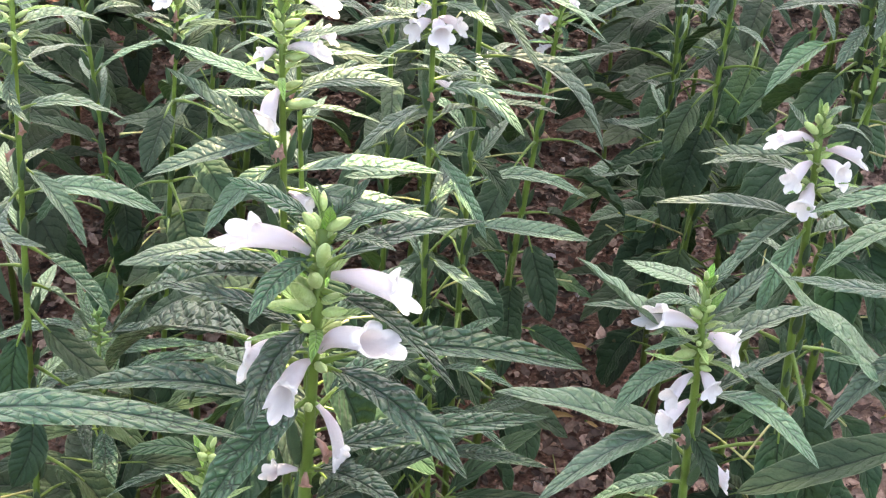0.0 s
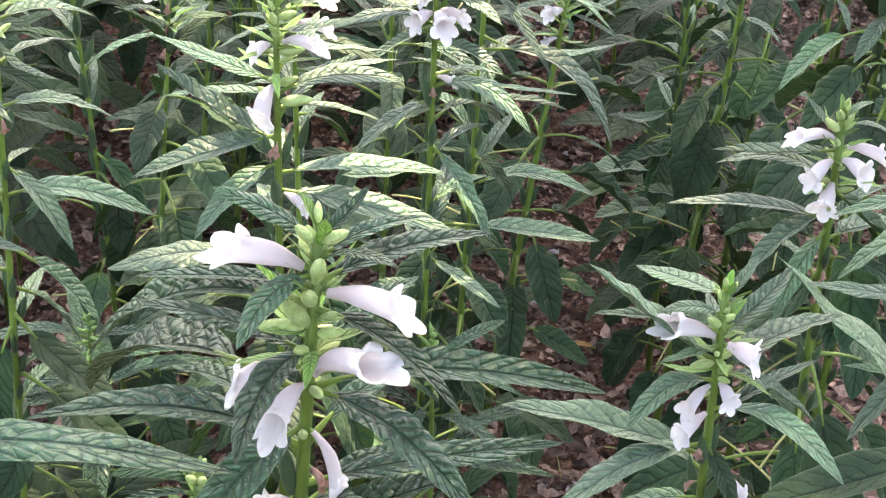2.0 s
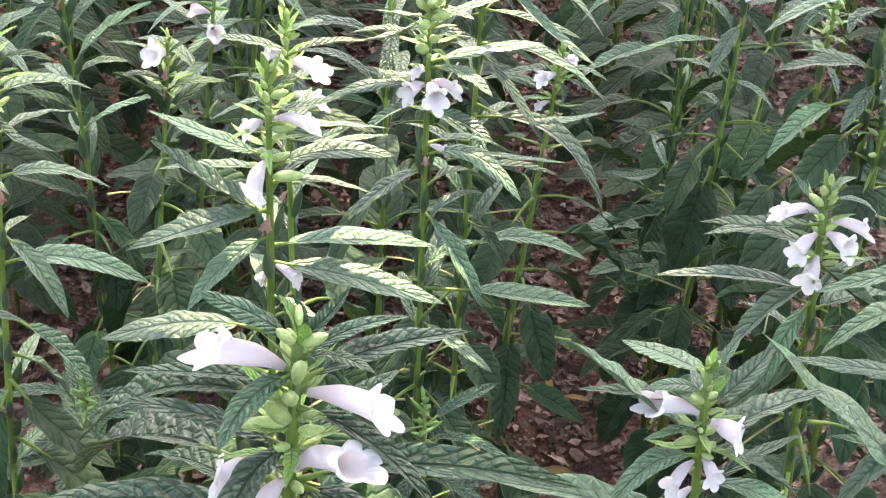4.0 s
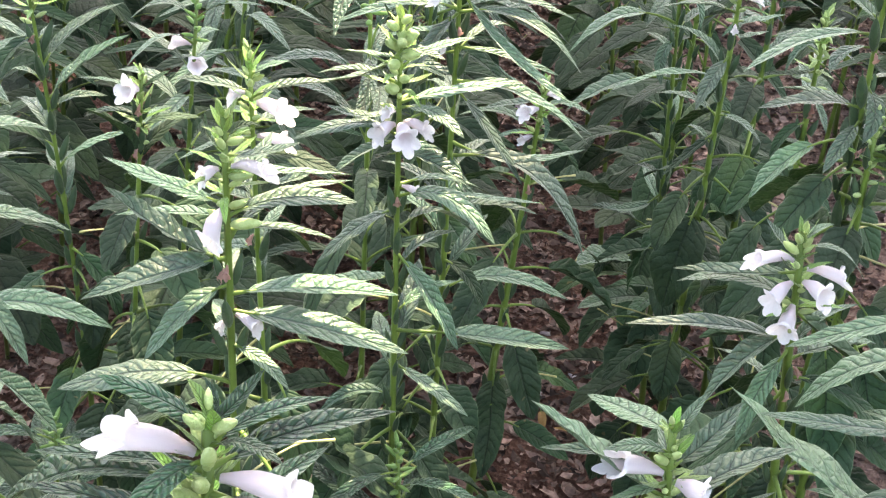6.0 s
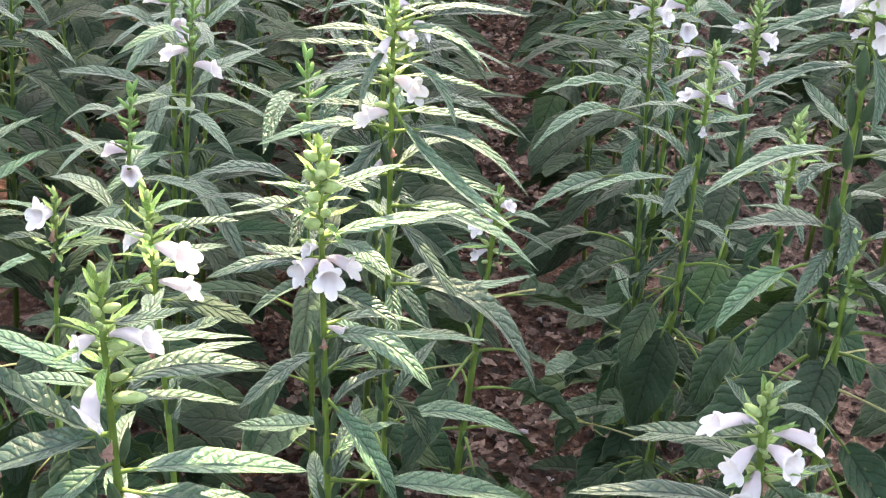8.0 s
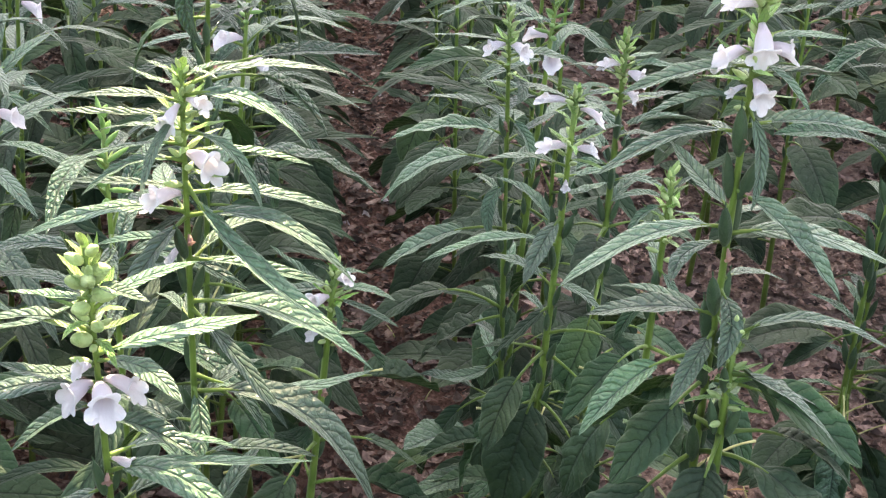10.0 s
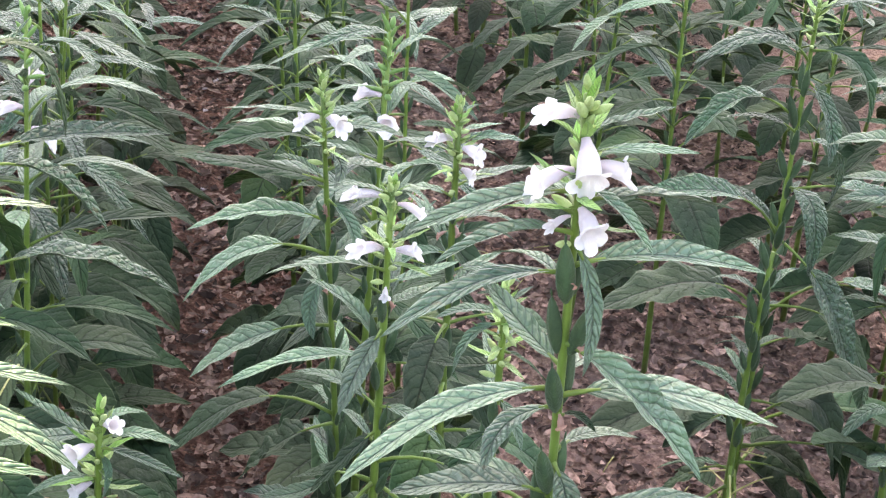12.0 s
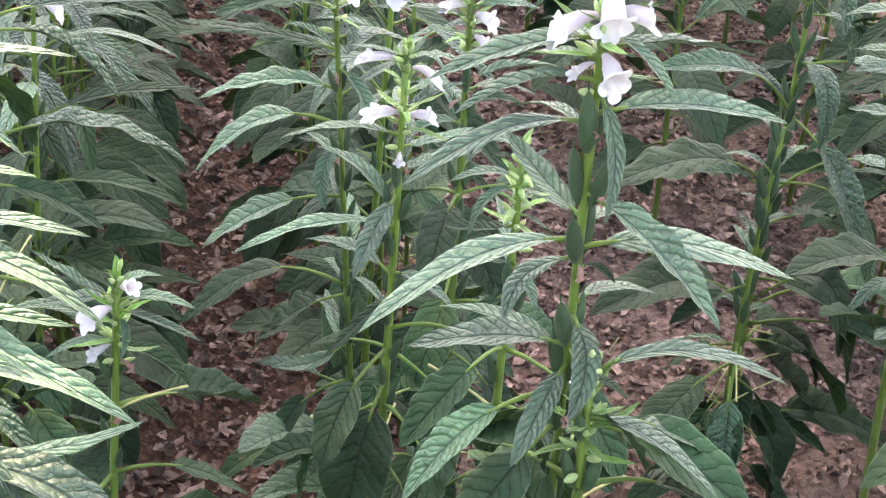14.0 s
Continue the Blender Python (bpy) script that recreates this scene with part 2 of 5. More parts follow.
def build_ground():
    xs, ys = spread(-1.0, 1.6, 0.013, 900.0), spread(0.5, 3.6, 0.013, 900.0)
    verts = [(x, y, soil_height(x, y)) for y in ys for x in xs]
    w = len(xs)
    i = np.arange(len(ys) - 1)[:, None] * w + np.arange(w - 1)[None, :]
    faces = np.stack([i, i + 1, i + w + 1, i + w], -1).reshape(-1, 4)
    mesh = bpy.data.meshes.new("ground")
    mesh.from_pydata(verts, [], faces.tolist())
    mesh.polygons.foreach_set("use_smooth", [True] * len(mesh.polygons))
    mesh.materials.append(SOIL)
    return tagged(new("ground", mesh), "crumbly red-brown field soil with shallow furrows between rows", "ground", kind="structure")


build_ground()


# ---- the sesame plant and its parts ----
def link_mesh(name, verts, faces, material, parent, uv=None, label="", second=None, second_from=None):
    mesh = bpy.data.meshes.new(name)
    mesh.from_pydata([tuple(v) for v in verts], [], faces)
    mesh.polygons.foreach_set("use_smooth", [True] * len(mesh.polygons))
    mesh.materials.append(material)
    if second is not None:
        mesh.materials.append(second)
        mesh.polygons.foreach_set("material_index", [0 if k < second_from else 1 for k in range(len(mesh.polygons))])
    if uv is not None:
        layer = mesh.uv_layers.new(name="blade")
        index = np.empty(len(mesh.loops), dtype=np.int32)
        mesh.loops.foreach_get("vertex_index", index)
        layer.data.foreach_set("uv", np.asarray(uv, dtype=np.float32)[index].ravel())
    ob = new(name, mesh)
    ob.parent = parent
    if label:
        ob["label"] = label
    return ob


def tube(path, radii, sides, lobes=0.0):
    """Rings along a path, as vertices and faces; lobes makes the section four-cornered."""
    path = [Vector(q) for q in path]
    verts, faces = [], []
    ahead = (path[1] - path[0]).normalized()
    first = ahead.cross(Vector((0.31, 0.95, 0.07))).normalized()
    for k, q in enumerate(path):
        if 0 < k < len(path) - 1:
            ahead = (path[k + 1] - path[k - 1]).normalized()
        first = (first - ahead * first.dot(ahead)).normalized()
        second = ahead.cross(first)
        for j in range(sides):
            a = 2 * math.pi * j / sides
            r = radii[k] * (1 + lobes * math.cos(4 * a))
            verts.append(q + r * (math.cos(a) * first + math.sin(a) * second))
    for k in range(len(path) - 1):
        for j in range(sides):
            a, b = k * sides + j, k * sides + (j + 1) % sides
            faces.append((a, b, b + sides, a + sides))
    faces.append(tuple(range(sides))[::-1])
    faces.append(tuple((len(path) - 1) * sides + j for j in range(sides)))
    return verts, faces


class Plant:
    blade = None


def plant(label, x, y, height, lean, bend, lean_y=0.0, fine=True, seed=None):
    p = Plant()
    p.height, p.lean, p.bend, p.lean_y, p.fine = height, lean, bend, lean_y, fine
    p.rng = random.Random(seed if seed is not None else int(1000 * (x + 5 * y)))
    p.root = tagged(new("sesame_plant"), label, "sesame plant", "sesame plants in rows")
    p.root.location = (x, y, 0)
    thick = 0.0025 + 0.0011 * p.rng.random()
    steps = 16 if fine else 8
    path, radii = [], []
    for k in range(steps + 1):
        z = -0.03 + (height + 0.03) * k / steps
        path.append(stem_at(p, z))
        radii.append(thick * (1.12 - 0.68 * k / steps) * (1 + 0.06 * math.sin(k * 2.4)))
    p.thick = thick
    verts, faces = tube(path, radii, 12 if fine else 6, 0.13)
    link_mesh("stem", verts, faces, STEM, p.root)
    return p


def stem_at(p, z):
    return Vector((p.lean * z + p.bend * (z / p.height) ** 2, p.lean_y * z, z))


def heading(azimuth, elevation):
    a, e = radians(azimuth), radians(elevation)
    return Vector((math.cos(a) * math.cos(e), math.sin(a) * math.cos(e), math.sin(e)))


def leaf(p, z, azimuth, elevation, length, width, arch=0.1, petiole=0.1, sway=None, roll=None, material=None, name="leaf", label=""):
    """A lance-shaped blade with a midrib fold, wavy margins and a stalk, from the stem at height z."""
    rng = p.rng
    start, ahead = stem_at(p, z), heading(azimuth, elevation)
    side = ahead.cross(Vector((0, 0, 1)))
    side = side.normalized() if side.length > 0.05 else Vector((1, 0, 0))
    roll = radians(rng.uniform(-11, 11) if roll is None else roll)
    above = side.cross(ahead)
    side = (side * math.cos(roll) + above * math.sin(roll)).normalized()
    above = side.cross(ahead)
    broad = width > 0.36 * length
    rows, cols = ((22, 10) if length > 0.03 else (12, 6)) if p.fine else (9, 4)
    fold, sway = rng.uniform(0.28, 0.66), (rng.uniform(-0.06, 0.06) if sway is None else sway) * length
    wave, beat, shift = rng.uniform(0.03, 0.12), rng.uniform(2.2, 4.2), rng.uniform(0, 6)
    twist = rng.uniform(-0.35, 0.35)
    droop = rng.uniform(0.05, 0.40)

    def midrib(s):
        bow = 4 * s * (1 - s) * (1.25 - 0.5 * s)
        return start + ahead * (length * s) + above * (arch * length * bow) + side * (sway * math.sin(math.pi * s))

    verts, uv, faces = [], [], []
    for r in range(rows + 1):
        u = r / rows
        s = petiole + (1 - petiole) * u
        q = midrib(s)
        along = (midrib(min(s + 0.02, 1.0)) - midrib(max(s - 0.02, 0.0))).normalized()
        across = (side - along * side.dot(along)).normalized()
        turn = twist * (u - 0.3)
        up = across.cross(along)
        across, up = across * math.cos(turn) + up * math.sin(turn), up * math.cos(turn) - across * math.sin(turn)
        if broad:
            half = 0.5 * width * 1.62 * (u + 0.012) ** 0.5 * (1.004 - u) ** 0.72
        else:
            half = 0.5 * width * 1.93 * (u + 0.004) ** 0.62 * (1.003 - u) ** 0.88
        half *= 1 + 0.03 * math.sin(beat * 7 * u + shift) + 0.02 * math.sin(beat * 17 * u)
        for c in range(cols + 1):
            e = 2 * c / cols - 1
            lift = fold * abs(e) ** 1.4 * half - droop * abs(e) ** 3 * half
            lift += wave * half * abs(e) * math.sin(beat * 6.0 * u + shift + (2.0 if e > 0 else 0.0))
            if p.fine:
                lift += 0.05 * half * (1 - abs(e)) * abs(e) * 4 * math.sin(2 * math.pi * (10 * u - 1.7 * abs(e) ** 1.3))
            verts.append(q + across * (e * half) + up * lift)
            uv.append((0.5 + 0.5 * e, u))
    w = cols + 1
    for r in range(rows):
        for c in range(cols):
            a = r * w + c
            faces.append((a, a + 1, a + w + 1, a + w))
    blade_faces = len(faces)
    reach = petiole + 0.06
    sides = 6 if p.fine else 4
    stalk, rings = tube([midrib(reach * k / 4) for k in range(5)], [0.0009 * (1 + 4 * length) * (1.15 - 0.15 * k) for k in range(5)], sides)
    at = len(verts)
    verts += stalk
    uv += [(0.5, 0.5)] * len(stalk)
    faces += [tuple(at + v for v in ring) for ring in rings]
    # broad blades take the green that has the stand's shade mixed in
    chosen = material or (LEAF_BROAD_SHADED if broad else p.blade or LEAF)
    return link_mesh(name, verts, faces, chosen, p.root, uv, label, STEM, blade_faces)


def flower(p, z, azimuth, elevation, length, mouth, withered=False):
    """A bell-shaped corolla with five ruffled lobes and a longer lower lip, on a small green calyx."""
    rng = p.rng
    start, ahead = stem_at(p, z), heading(azimuth, elevation)
    side = ahead.cross(Vector((0, 0, 1)))
    side = side.normalized() if side.length > 0.05 else Vector((1, 0, 0))
    up = side.cross(ahead)
    start, mouth = start + ahead * p.thick, 0.88 * mouth
    rings, sides = (18, 40) if p.fine else (9, 15)
    spin, sag = rng.uniform(0, 6.28), rng.uniform(0.04, 0.12) * length
    curl = rng.uniform(0.75, 1.25)
    verts, uv, faces = [], [], []
    for r in range(rings + 1):
        u = r / rings
        # a narrow neck, a swollen tube and then the lobes that turn outward
        tube_u = min(1.0, u / 0.62)
        flare = max(0.0, (u - 0.62) / 0.38)
        body = 0.42 + 0.40 * min(1.0, tube_u / 0.5) ** 1.2 + 0.42 * tube_u ** 1.5
        for j in range(sides):
            a = 2 * math.pi * j / sides
            low = 0.5 - 0.5 * math.sin(a)
            lobe = abs(math.cos(2.5 * (a + math.pi / 2))) ** 0.75
            belly = 1 + 0.14 * low * math.sin(math.pi * tube_u)
            radius = mouth * (body * belly + math.sin(0.5 * math.pi * flare) * (0.30 + 0.62 * lobe + 0.30 * low * lobe))
            radius *= 1 + flare * (0.07 * math.sin(3 * a + spin) + 0.04 * math.sin(6 * a - spin) + 0.015 * math.sin(15 * a)) + 0.02 * math.sin(3 * a + spin)
            reach = length * (0.72 * tube_u + flare * (0.10 + 0.06 * lobe + 0.20 * low ** 2 + 0.03 * math.sin(5 * a - spin)) - curl * 0.16 * flare ** 2 * (1 - 0.6 * low))
            middle = start + ahead * reach - up * (sag * 4 * tube_u * (tube_u - 0.6))
            verts.append(middle + side * (radius * math.cos(a)) + up * (radius * 0.92 * math.sin(a)))
            uv.append((j / sides, u))
    for r in range(rings):
        for j in range(sides):
            a, b = r * sides + j, r * sides + (j + 1) % sides
            faces.append((a, b, b + sides, a + sides))
    ob = link_mesh("withered_flower" if withered else "flower", verts, faces, WITHERED if withered else PETAL, p.root, uv)
    if p.fine:
        cup, leaves = [], []
        for j in range(5):
            a = 2 * math.pi * (j + 0.3) / 5
            out = side * math.cos(a) + up * math.sin(a)
            over = side * -math.sin(a) + up * math.cos(a)
            at, r = len(cup), mouth * 0.34
            cup += [start - ahead * 0.001 + out * r * 0.5 - over * r * 0.4, start - ahead * 0.001 + out * r * 0.5 + over * r * 0.4,
                    start + ahead * length * 0.10 + out * r * 1.5 + over * r * 0.5, start + ahead * length * 0.10 + out * r * 1.5 - over * r * 0.5,
                    start + ahead * length * 0.22 + out * r * 2.3]
            leaves += [(at, at + 1, at + 2, at + 3), (at + 3, at + 2, at + 4)]
        link_mesh("calyx", cup, leaves, CALYX, ob)
    return ob


def ovoid(start, ahead, length, radius, rings, sides, grooves=0.0):
    side = ahead.cross(Vector((0.2, 0.1, 0.97)))
    side = side.normalized() if side.length > 0.05 else Vector((1, 0, 0))
    up = side.cross(ahead)
    verts, faces = [], []
    for r in range(rings + 1):
        u = r / rings
        swell = radius * max(0.003, math.sin(math.pi * min(1, 0.04 + 0.96 * u ** 0.85))) ** 0.62
        for j in range(sides):
            a = 2 * math.pi * j / sides
            k = swell * (1 - grooves * abs(math.cos(2 * a)) ** 3)
            verts.append(start + ahead * (length * u) + side * (k * math.cos(a)) + up * (k * math.sin(a)))
    for r in range(rings):
        for j in range(sides):
            a, b = r * sides + j, r * sides + (j + 1) % sides
            faces.append((a, b, b + sides, a + sides))
    return verts, faces


def bud(p, z, azimuth, elevation, length, fat=0.15):
    ahead = heading(azimuth, elevation)
    verts, faces = ovoid(stem_at(p, z) + ahead * p.thick * 0.6, ahead, length, fat * length + 0.0003, 8, 10, 0.10)
    return link_mesh("bud", verts, faces, BUD, p.root)


def pod(p, z, azimuth, size):
    out = heading(azimuth, 0)
    ahead = (Vector((p.lean, 0, 1)).normalized() + out * p.rng.uniform(0.16, 0.36)).normalized()
    verts, faces = ovoid(stem_at(p, z) + out * (p.thick * 0.8), ahead, size, size * 0.135, 9, 16, 0.24)
    tip, more = ovoid(stem_at(p, z) + out * (p.thick * 0.8) + ahead * size * 0.96, ahead, size * 0.2, size * 0.02, 3, 6)
    at = len(verts)
    return verts + tip, faces + [tuple(at + v for v in face) for face in more]


def bare_stalk(p, z, azimuth, elevation, length):
    ahead, start = heading(azimuth, elevation), stem_at(p, z)
    sag = p.rng.uniform(0.05, 0.3) * length
    path = [start + ahead * (length * k / 5) - Vector((0, 0, sag * (k / 5) ** 2)) for k in range(6)]
    verts, faces = tube(path, [0.0010, 0.0008, 0.0007, 0.0007, 0.0006, 0.0009], 6)
    return link_mesh("leaf_stalk", verts, faces, STALK, p.root, label="pale bare leaf stalk")


def shoot_tip(p, turn):
    """The budding tip of a plant farther off: buds and folded young leaves in one piece."""
    rng, verts, faces = p.rng, [], []
    for k in range(16):
        ahead = heading(137 * k + turn, 70 - 4.5 * k)
        slim = k % 3 != 0
        length = rng.uniform(0.010, 0.017) if slim else rng.uniform(0.006, 0.009)
        v, f = ovoid(stem_at(p, p.height + 0.001 - 0.003 * k), ahead, length, 0.0016 if slim else 0.0022, 4, 6)
        at = len(verts)
        verts += v
        faces += [tuple(at + q for q in face) for face in f]
    link_mesh("shoot_tip", verts, faces, TIP, p.root)


def finish(p, low, pods_from, pod_size=0.0145, broad=True, pods=True, tip=True):
    """The pods along the stem, the budding tip and the broad lower leaves."""
    rng, turn = p.rng, p.rng.uniform(0, 90)
    z = pods_from - 0.022
    merged_v, merged_f = [], []
    while pods and z > max(0.20, pods_from - 0.30):
        for k in (0, 180):
            if rng.random() < 0.88:
                verts, faces = pod(p, z, turn + k + rng.uniform(-18, 18), pod_size * rng.uniform(0.8, 1.2))
                if p.fine:
                    link_mesh("pod", verts, faces, POD, p.root)
                else:
                    at = len(merged_v)
                    merged_v += verts
                    merged_f += [tuple(at + v for v in face) for face in faces]
        turn += 90
        z -= rng.uniform(0.016, 0.026)
    if merged_v:
        tagged(link_mesh("seed_spike", merged_v, merged_f, POD, p.root), kind="stuff")
    # a few withered flowers still hanging at the upper nodes
    for k in range(rng.randint(1, 3) if p.fine and pods else 0):
        flower(p, pods_from - 0.008 - 0.03 * k * rng.random(), rng.uniform(180, 360), rng.uniform(-60, -20), rng.uniform(0.005, 0.008), 0.0012, True)
    # bare stalks of leaves that have dropped
    for k in range(rng.randint(3, 6) if p.fine and pods and broad else 0):
        bare_stalk(p, rng.uniform(0.12, max(low, 0.2)), rng.uniform(0, 360), rng.uniform(-10, 35), rng.uniform(0.035, 0.075))
    # the tip: a tight tuft of small buds between many young leaves
    if not p.fine:
        shoot_tip(p, turn)
    for k in range(14 if p.fine and tip else 0):
        bud(p, p.height - 0.0040 * k, 137 * k + turn, 68 - 4 * k, rng.uniform(0.0050, 0.0070) + 0.0002 * k)
    for k in range(17 if p.fine and tip else 0):
        leaf(p, p.height - 0.003 - 0.0024 * k, 137 * k + turn + 60, 66 - 4.0 * k, rng.uniform(0.009, 0.015) + 0.0007 * k, 0.0054, rng.uniform(-0.12, 0.15), 0.05, material=LEAF_YOUNG)
    # smaller leaves on the far side of the stem, one at each node
    z = p.height - 0.04
    while p.fine and broad and z > low:
        length = rng.uniform(0.040, 0.070)
        leaf(p, z, rng.uniform(25, 155), rng.uniform(-20, 25), length, length * rng.uniform(0.18, 0.26), rng.uniform(0.06, 0.2), 0.12)
        z -= rng.uniform(0.022, 0.034)
    if broad:
        z = low - rng.uniform(0.01, 0.03)
        while z > 0.07:
            for k in (0, 120, 240):
                if rng.random() < 0.88:
                    length = rng.uniform(0.065, 0.100)
                    leaf(p, z, turn + k + rng.uniform(-30, 30), rng.uniform(-58, -8), length, length * rng.uniform(0.36, 0.52), rng.uniform(0.08, 0.2), rng.uniform(0.25, 0.4))
            turn += 90
            z -= rng.uniform(0.030, 0.045)


p = plant("tall green sesame plant with large lilac-white flowers and puckered leaves", -0.028, 0.402, 0.679, 0.051, 0.0)
p.blade = LEAF_PUCKERED
leaf(p, 0.675, 180, 31, 0.029, 0.0103, 0.08, 0.10, 0.00)
leaf(p, 0.676, 105, 37, 0.013, 0.0028, 0.03, 0.10, 0.19)
leaf(p, 0.676, 39, 34, 0.019, 0.0066, -0.00, 0.10, 0.04)
leaf(p, 0.670, -44, 24, 0.031, 0.0063, 0.08, 0.10, -0.05)
leaf(p, 0.670, 28, 10, 0.032, 0.0090, 0.11, 0.10, 0.01)
leaf(p, 0.663, 24, 6, 0.049, 0.0132, 0.08, 0.10, 0.00)
leaf(p, 0.663, 157, -15, 0.055, 0.0092, 0.04, 0.10, -0.02)
leaf(p, 0.641, 180, 19, 0.046, 0.0123, 0.06, 0.10, 0.00)
leaf(p, 0.657, 155, -31, 0.086, 0.0189, 0.15, 0.10, -0.01)
leaf(p, 0.666, -117, -1, 0.034, 0.0101, 0.10, 0.10, 0.07)
leaf(p, 0.644, -113, -14, 0.039, 0.0138, 0.11, 0.10, 0.06)
leaf(p, 0.609, 180, 5, 0.074, 0.0188, 0.13, 0.10, 0.00)
leaf(p, 0.618, -129, -22, 0.049, 0.0174, 0.07, 0.10, 0.05)
leaf(p, 0.630, -34, -14, 0.055, 0.0172, 0.10, 0.10, -0.03)
leaf(p, 0.656, -20, -29, 0.048, 0.0118, 0.10, 0.10, -0.02)
leaf(p, 0.630, 0, 2, 0.078, 0.0159, 0.10, 0.10, 0.00)
leaf(p, 0.596, 7, 9, 0.073, 0.0131, 0.05, 0.10, 0.01)
leaf(p, 0.574, 0, 32, 0.052, 0.0185, 0.04, 0.10, 0.00)
leaf(p, 0.590, -45, 17, 0.044, 0.0142, 0.07, 0.10, -0.03)
flower(p, 0.667, -174, 27, 0.024, 0.0035)
flower(p, 0.661, -9, 2, 0.024, 0.0034)
flower(p, 0.634, -36, 46, 0.029, 0.0036)
flower(p, 0.633, -112, 10, 0.021, 0.0029)
flower(p, 0.638, 180, -13, 0.022, 0.0034)
flower(p, 0.619, -33, -47, 0.022, 0.0020)
flower(p, 0.590, -149, 26, 0.011, 0.0018)
bud(p, 0.650, -162, 12, 0.013)
bud(p, 0.650, -132, 53, 0.014)
bud(p, 0.648, -27, 25, 0.009)
bud(p, 0.664, -73, 57, 0.012)
bud(p, 0.657, -96, 48, 0.012)
bud(p, 0.675, -133, 51, 0.009)
bud(p, 0.675, -32, 39, 0.010)
bud(p, 0.613, -93, 52, 0.007)
leaf(p, 0.627, 141, -28, 0.108, 0.0282, 0.16, 0.20, -0.04)
leaf(p, 0.605, 131, -14, 0.082, 0.0148, 0.12, 0.20, 0.01)
finish(p, 0.573, 0.614, 0.0175)

p = plant("green sesame plant with pinkish-white flowers beside the bare furrow", 0.192, 0.565, 0.555, -0.066, 0.0)
leaf(p, 0.519, 180, 38, 0.074, 0.0263, -0.03, 0.10, 0.00)
leaf(p, 0.534, 168, -1, 0.052, 0.0106, 0.07, 0.10, -0.01)
leaf(p, 0.552, 118, -20, 0.061, 0.0214, 0.00, 0.10, 0.03)
leaf(p, 0.541, -160, 18, 0.031, 0.0100, 0.12, 0.10, 0.03)
leaf(p, 0.549, 38, 44, 0.023, 0.0078, 0.06, 0.10, 0.04)
leaf(p, 0.534, 34, 29, 0.041, 0.0140, 0.00, 0.10, 0.05)
leaf(p, 0.510, 20, 20, 0.062, 0.0220, 0.10, 0.10, 0.01)
leaf(p, 0.528, -144, 8, 0.035, 0.0080, -0.01, 0.10, -0.00)
leaf(p, 0.509, -152, -15, 0.045, 0.0160, 0.19, 0.10, 0.05)
leaf(p, 0.467, -173, 20, 0.098, 0.0273, 0.03, 0.10, 0.01)
leaf(p, 0.474, -156, -14, 0.079, 0.0223, 0.12, 0.10, -0.00)
leaf(p, 0.513, 0, -28, 0.053, 0.0188, 0.09, 0.10, 0.00)
leaf(p, 0.494, -30, -12, 0.061, 0.0217, 0.18, 0.10, -0.02)
leaf(p, 0.474, -73, -21, 0.033, 0.0120, 0.00, 0.10, -0.04)
leaf(p, 0.443, 153, -40, 0.060, 0.0213, 0.09, 0.10, -0.02)
flower(p, 0.531, -170, 26, 0.027, 0.0040)
flower(p, 0.529, -22, -7, 0.016, 0.0044)
flower(p, 0.509, -142, -20, 0.017, 0.0027)
flower(p, 0.511, -62, -14, 0.012, 0.0029)
flower(p, 0.494, -144, -19, 0.018, 0.0030)
flower(p, 0.464, -12, -34, 0.028, 0.0026)
bud(p, 0.513, -61, 49, 0.011)
bud(p, 0.519, -152, 8, 0.013)
bud(p, 0.537, -140, 40, 0.012)
bud(p, 0.540, -71, 47, 0.009)
finish(p, 0.436, 0.487, 0.0175)

p = plant("green sesame plant with a whorl of drooping white flowers", 0.279, 0.690, 0.574, -0.086, 0.0)
leaf(p, 0.513, 180, 4, 0.081, 0.0181, 0.06, 0.10, 0.00)
leaf(p, 0.519, -165, -44, 0.056, 0.0197, 0.08, 0.10, 0.02)
leaf(p, 0.553, 159, -14, 0.060, 0.0158, -0.03, 0.10, 0.00)
leaf(p, 0.559, 148, 39, 0.025, 0.0090, -0.03, 0.10, -0.02)
leaf(p, 0.565, -8, -23, 0.035, 0.0098, 0.23, 0.10, -0.02)
leaf(p, 0.568, 31, 17, 0.020, 0.0056, 0.15, 0.10, -0.02)
leaf(p, 0.533, 0, -38, 0.073, 0.0263, -0.04, 0.10, 0.00)
leaf(p, 0.509, -138, -55, 0.053, 0.0150, 0.07, 0.10, 0.03)
leaf(p, 0.485, 180, -54, 0.072, 0.0260, -0.04, 0.10, 0.00)
leaf(p, 0.492, -20, -22, 0.061, 0.0220, 0.15, 0.10, -0.00)
leaf(p, 0.502, 29, -7, 0.061, 0.0213, 0.06, 0.10, -0.00)
flower(p, 0.558, -172, 17, 0.023, 0.0032)
flower(p, 0.555, -7, -2, 0.023, 0.0032)
flower(p, 0.549, -148, -21, 0.017, 0.0036)
flower(p, 0.549, -50, 0, 0.016, 0.0039)
flower(p, 0.538, -116, -39, 0.017, 0.0039)
bud(p, 0.562, -156, 39, 0.013)
bud(p, 0.565, -60, 60, 0.009)
bud(p, 0.568, -126, 46, 0.011)
finish(p, 0.452, 0.509, 0.0175)

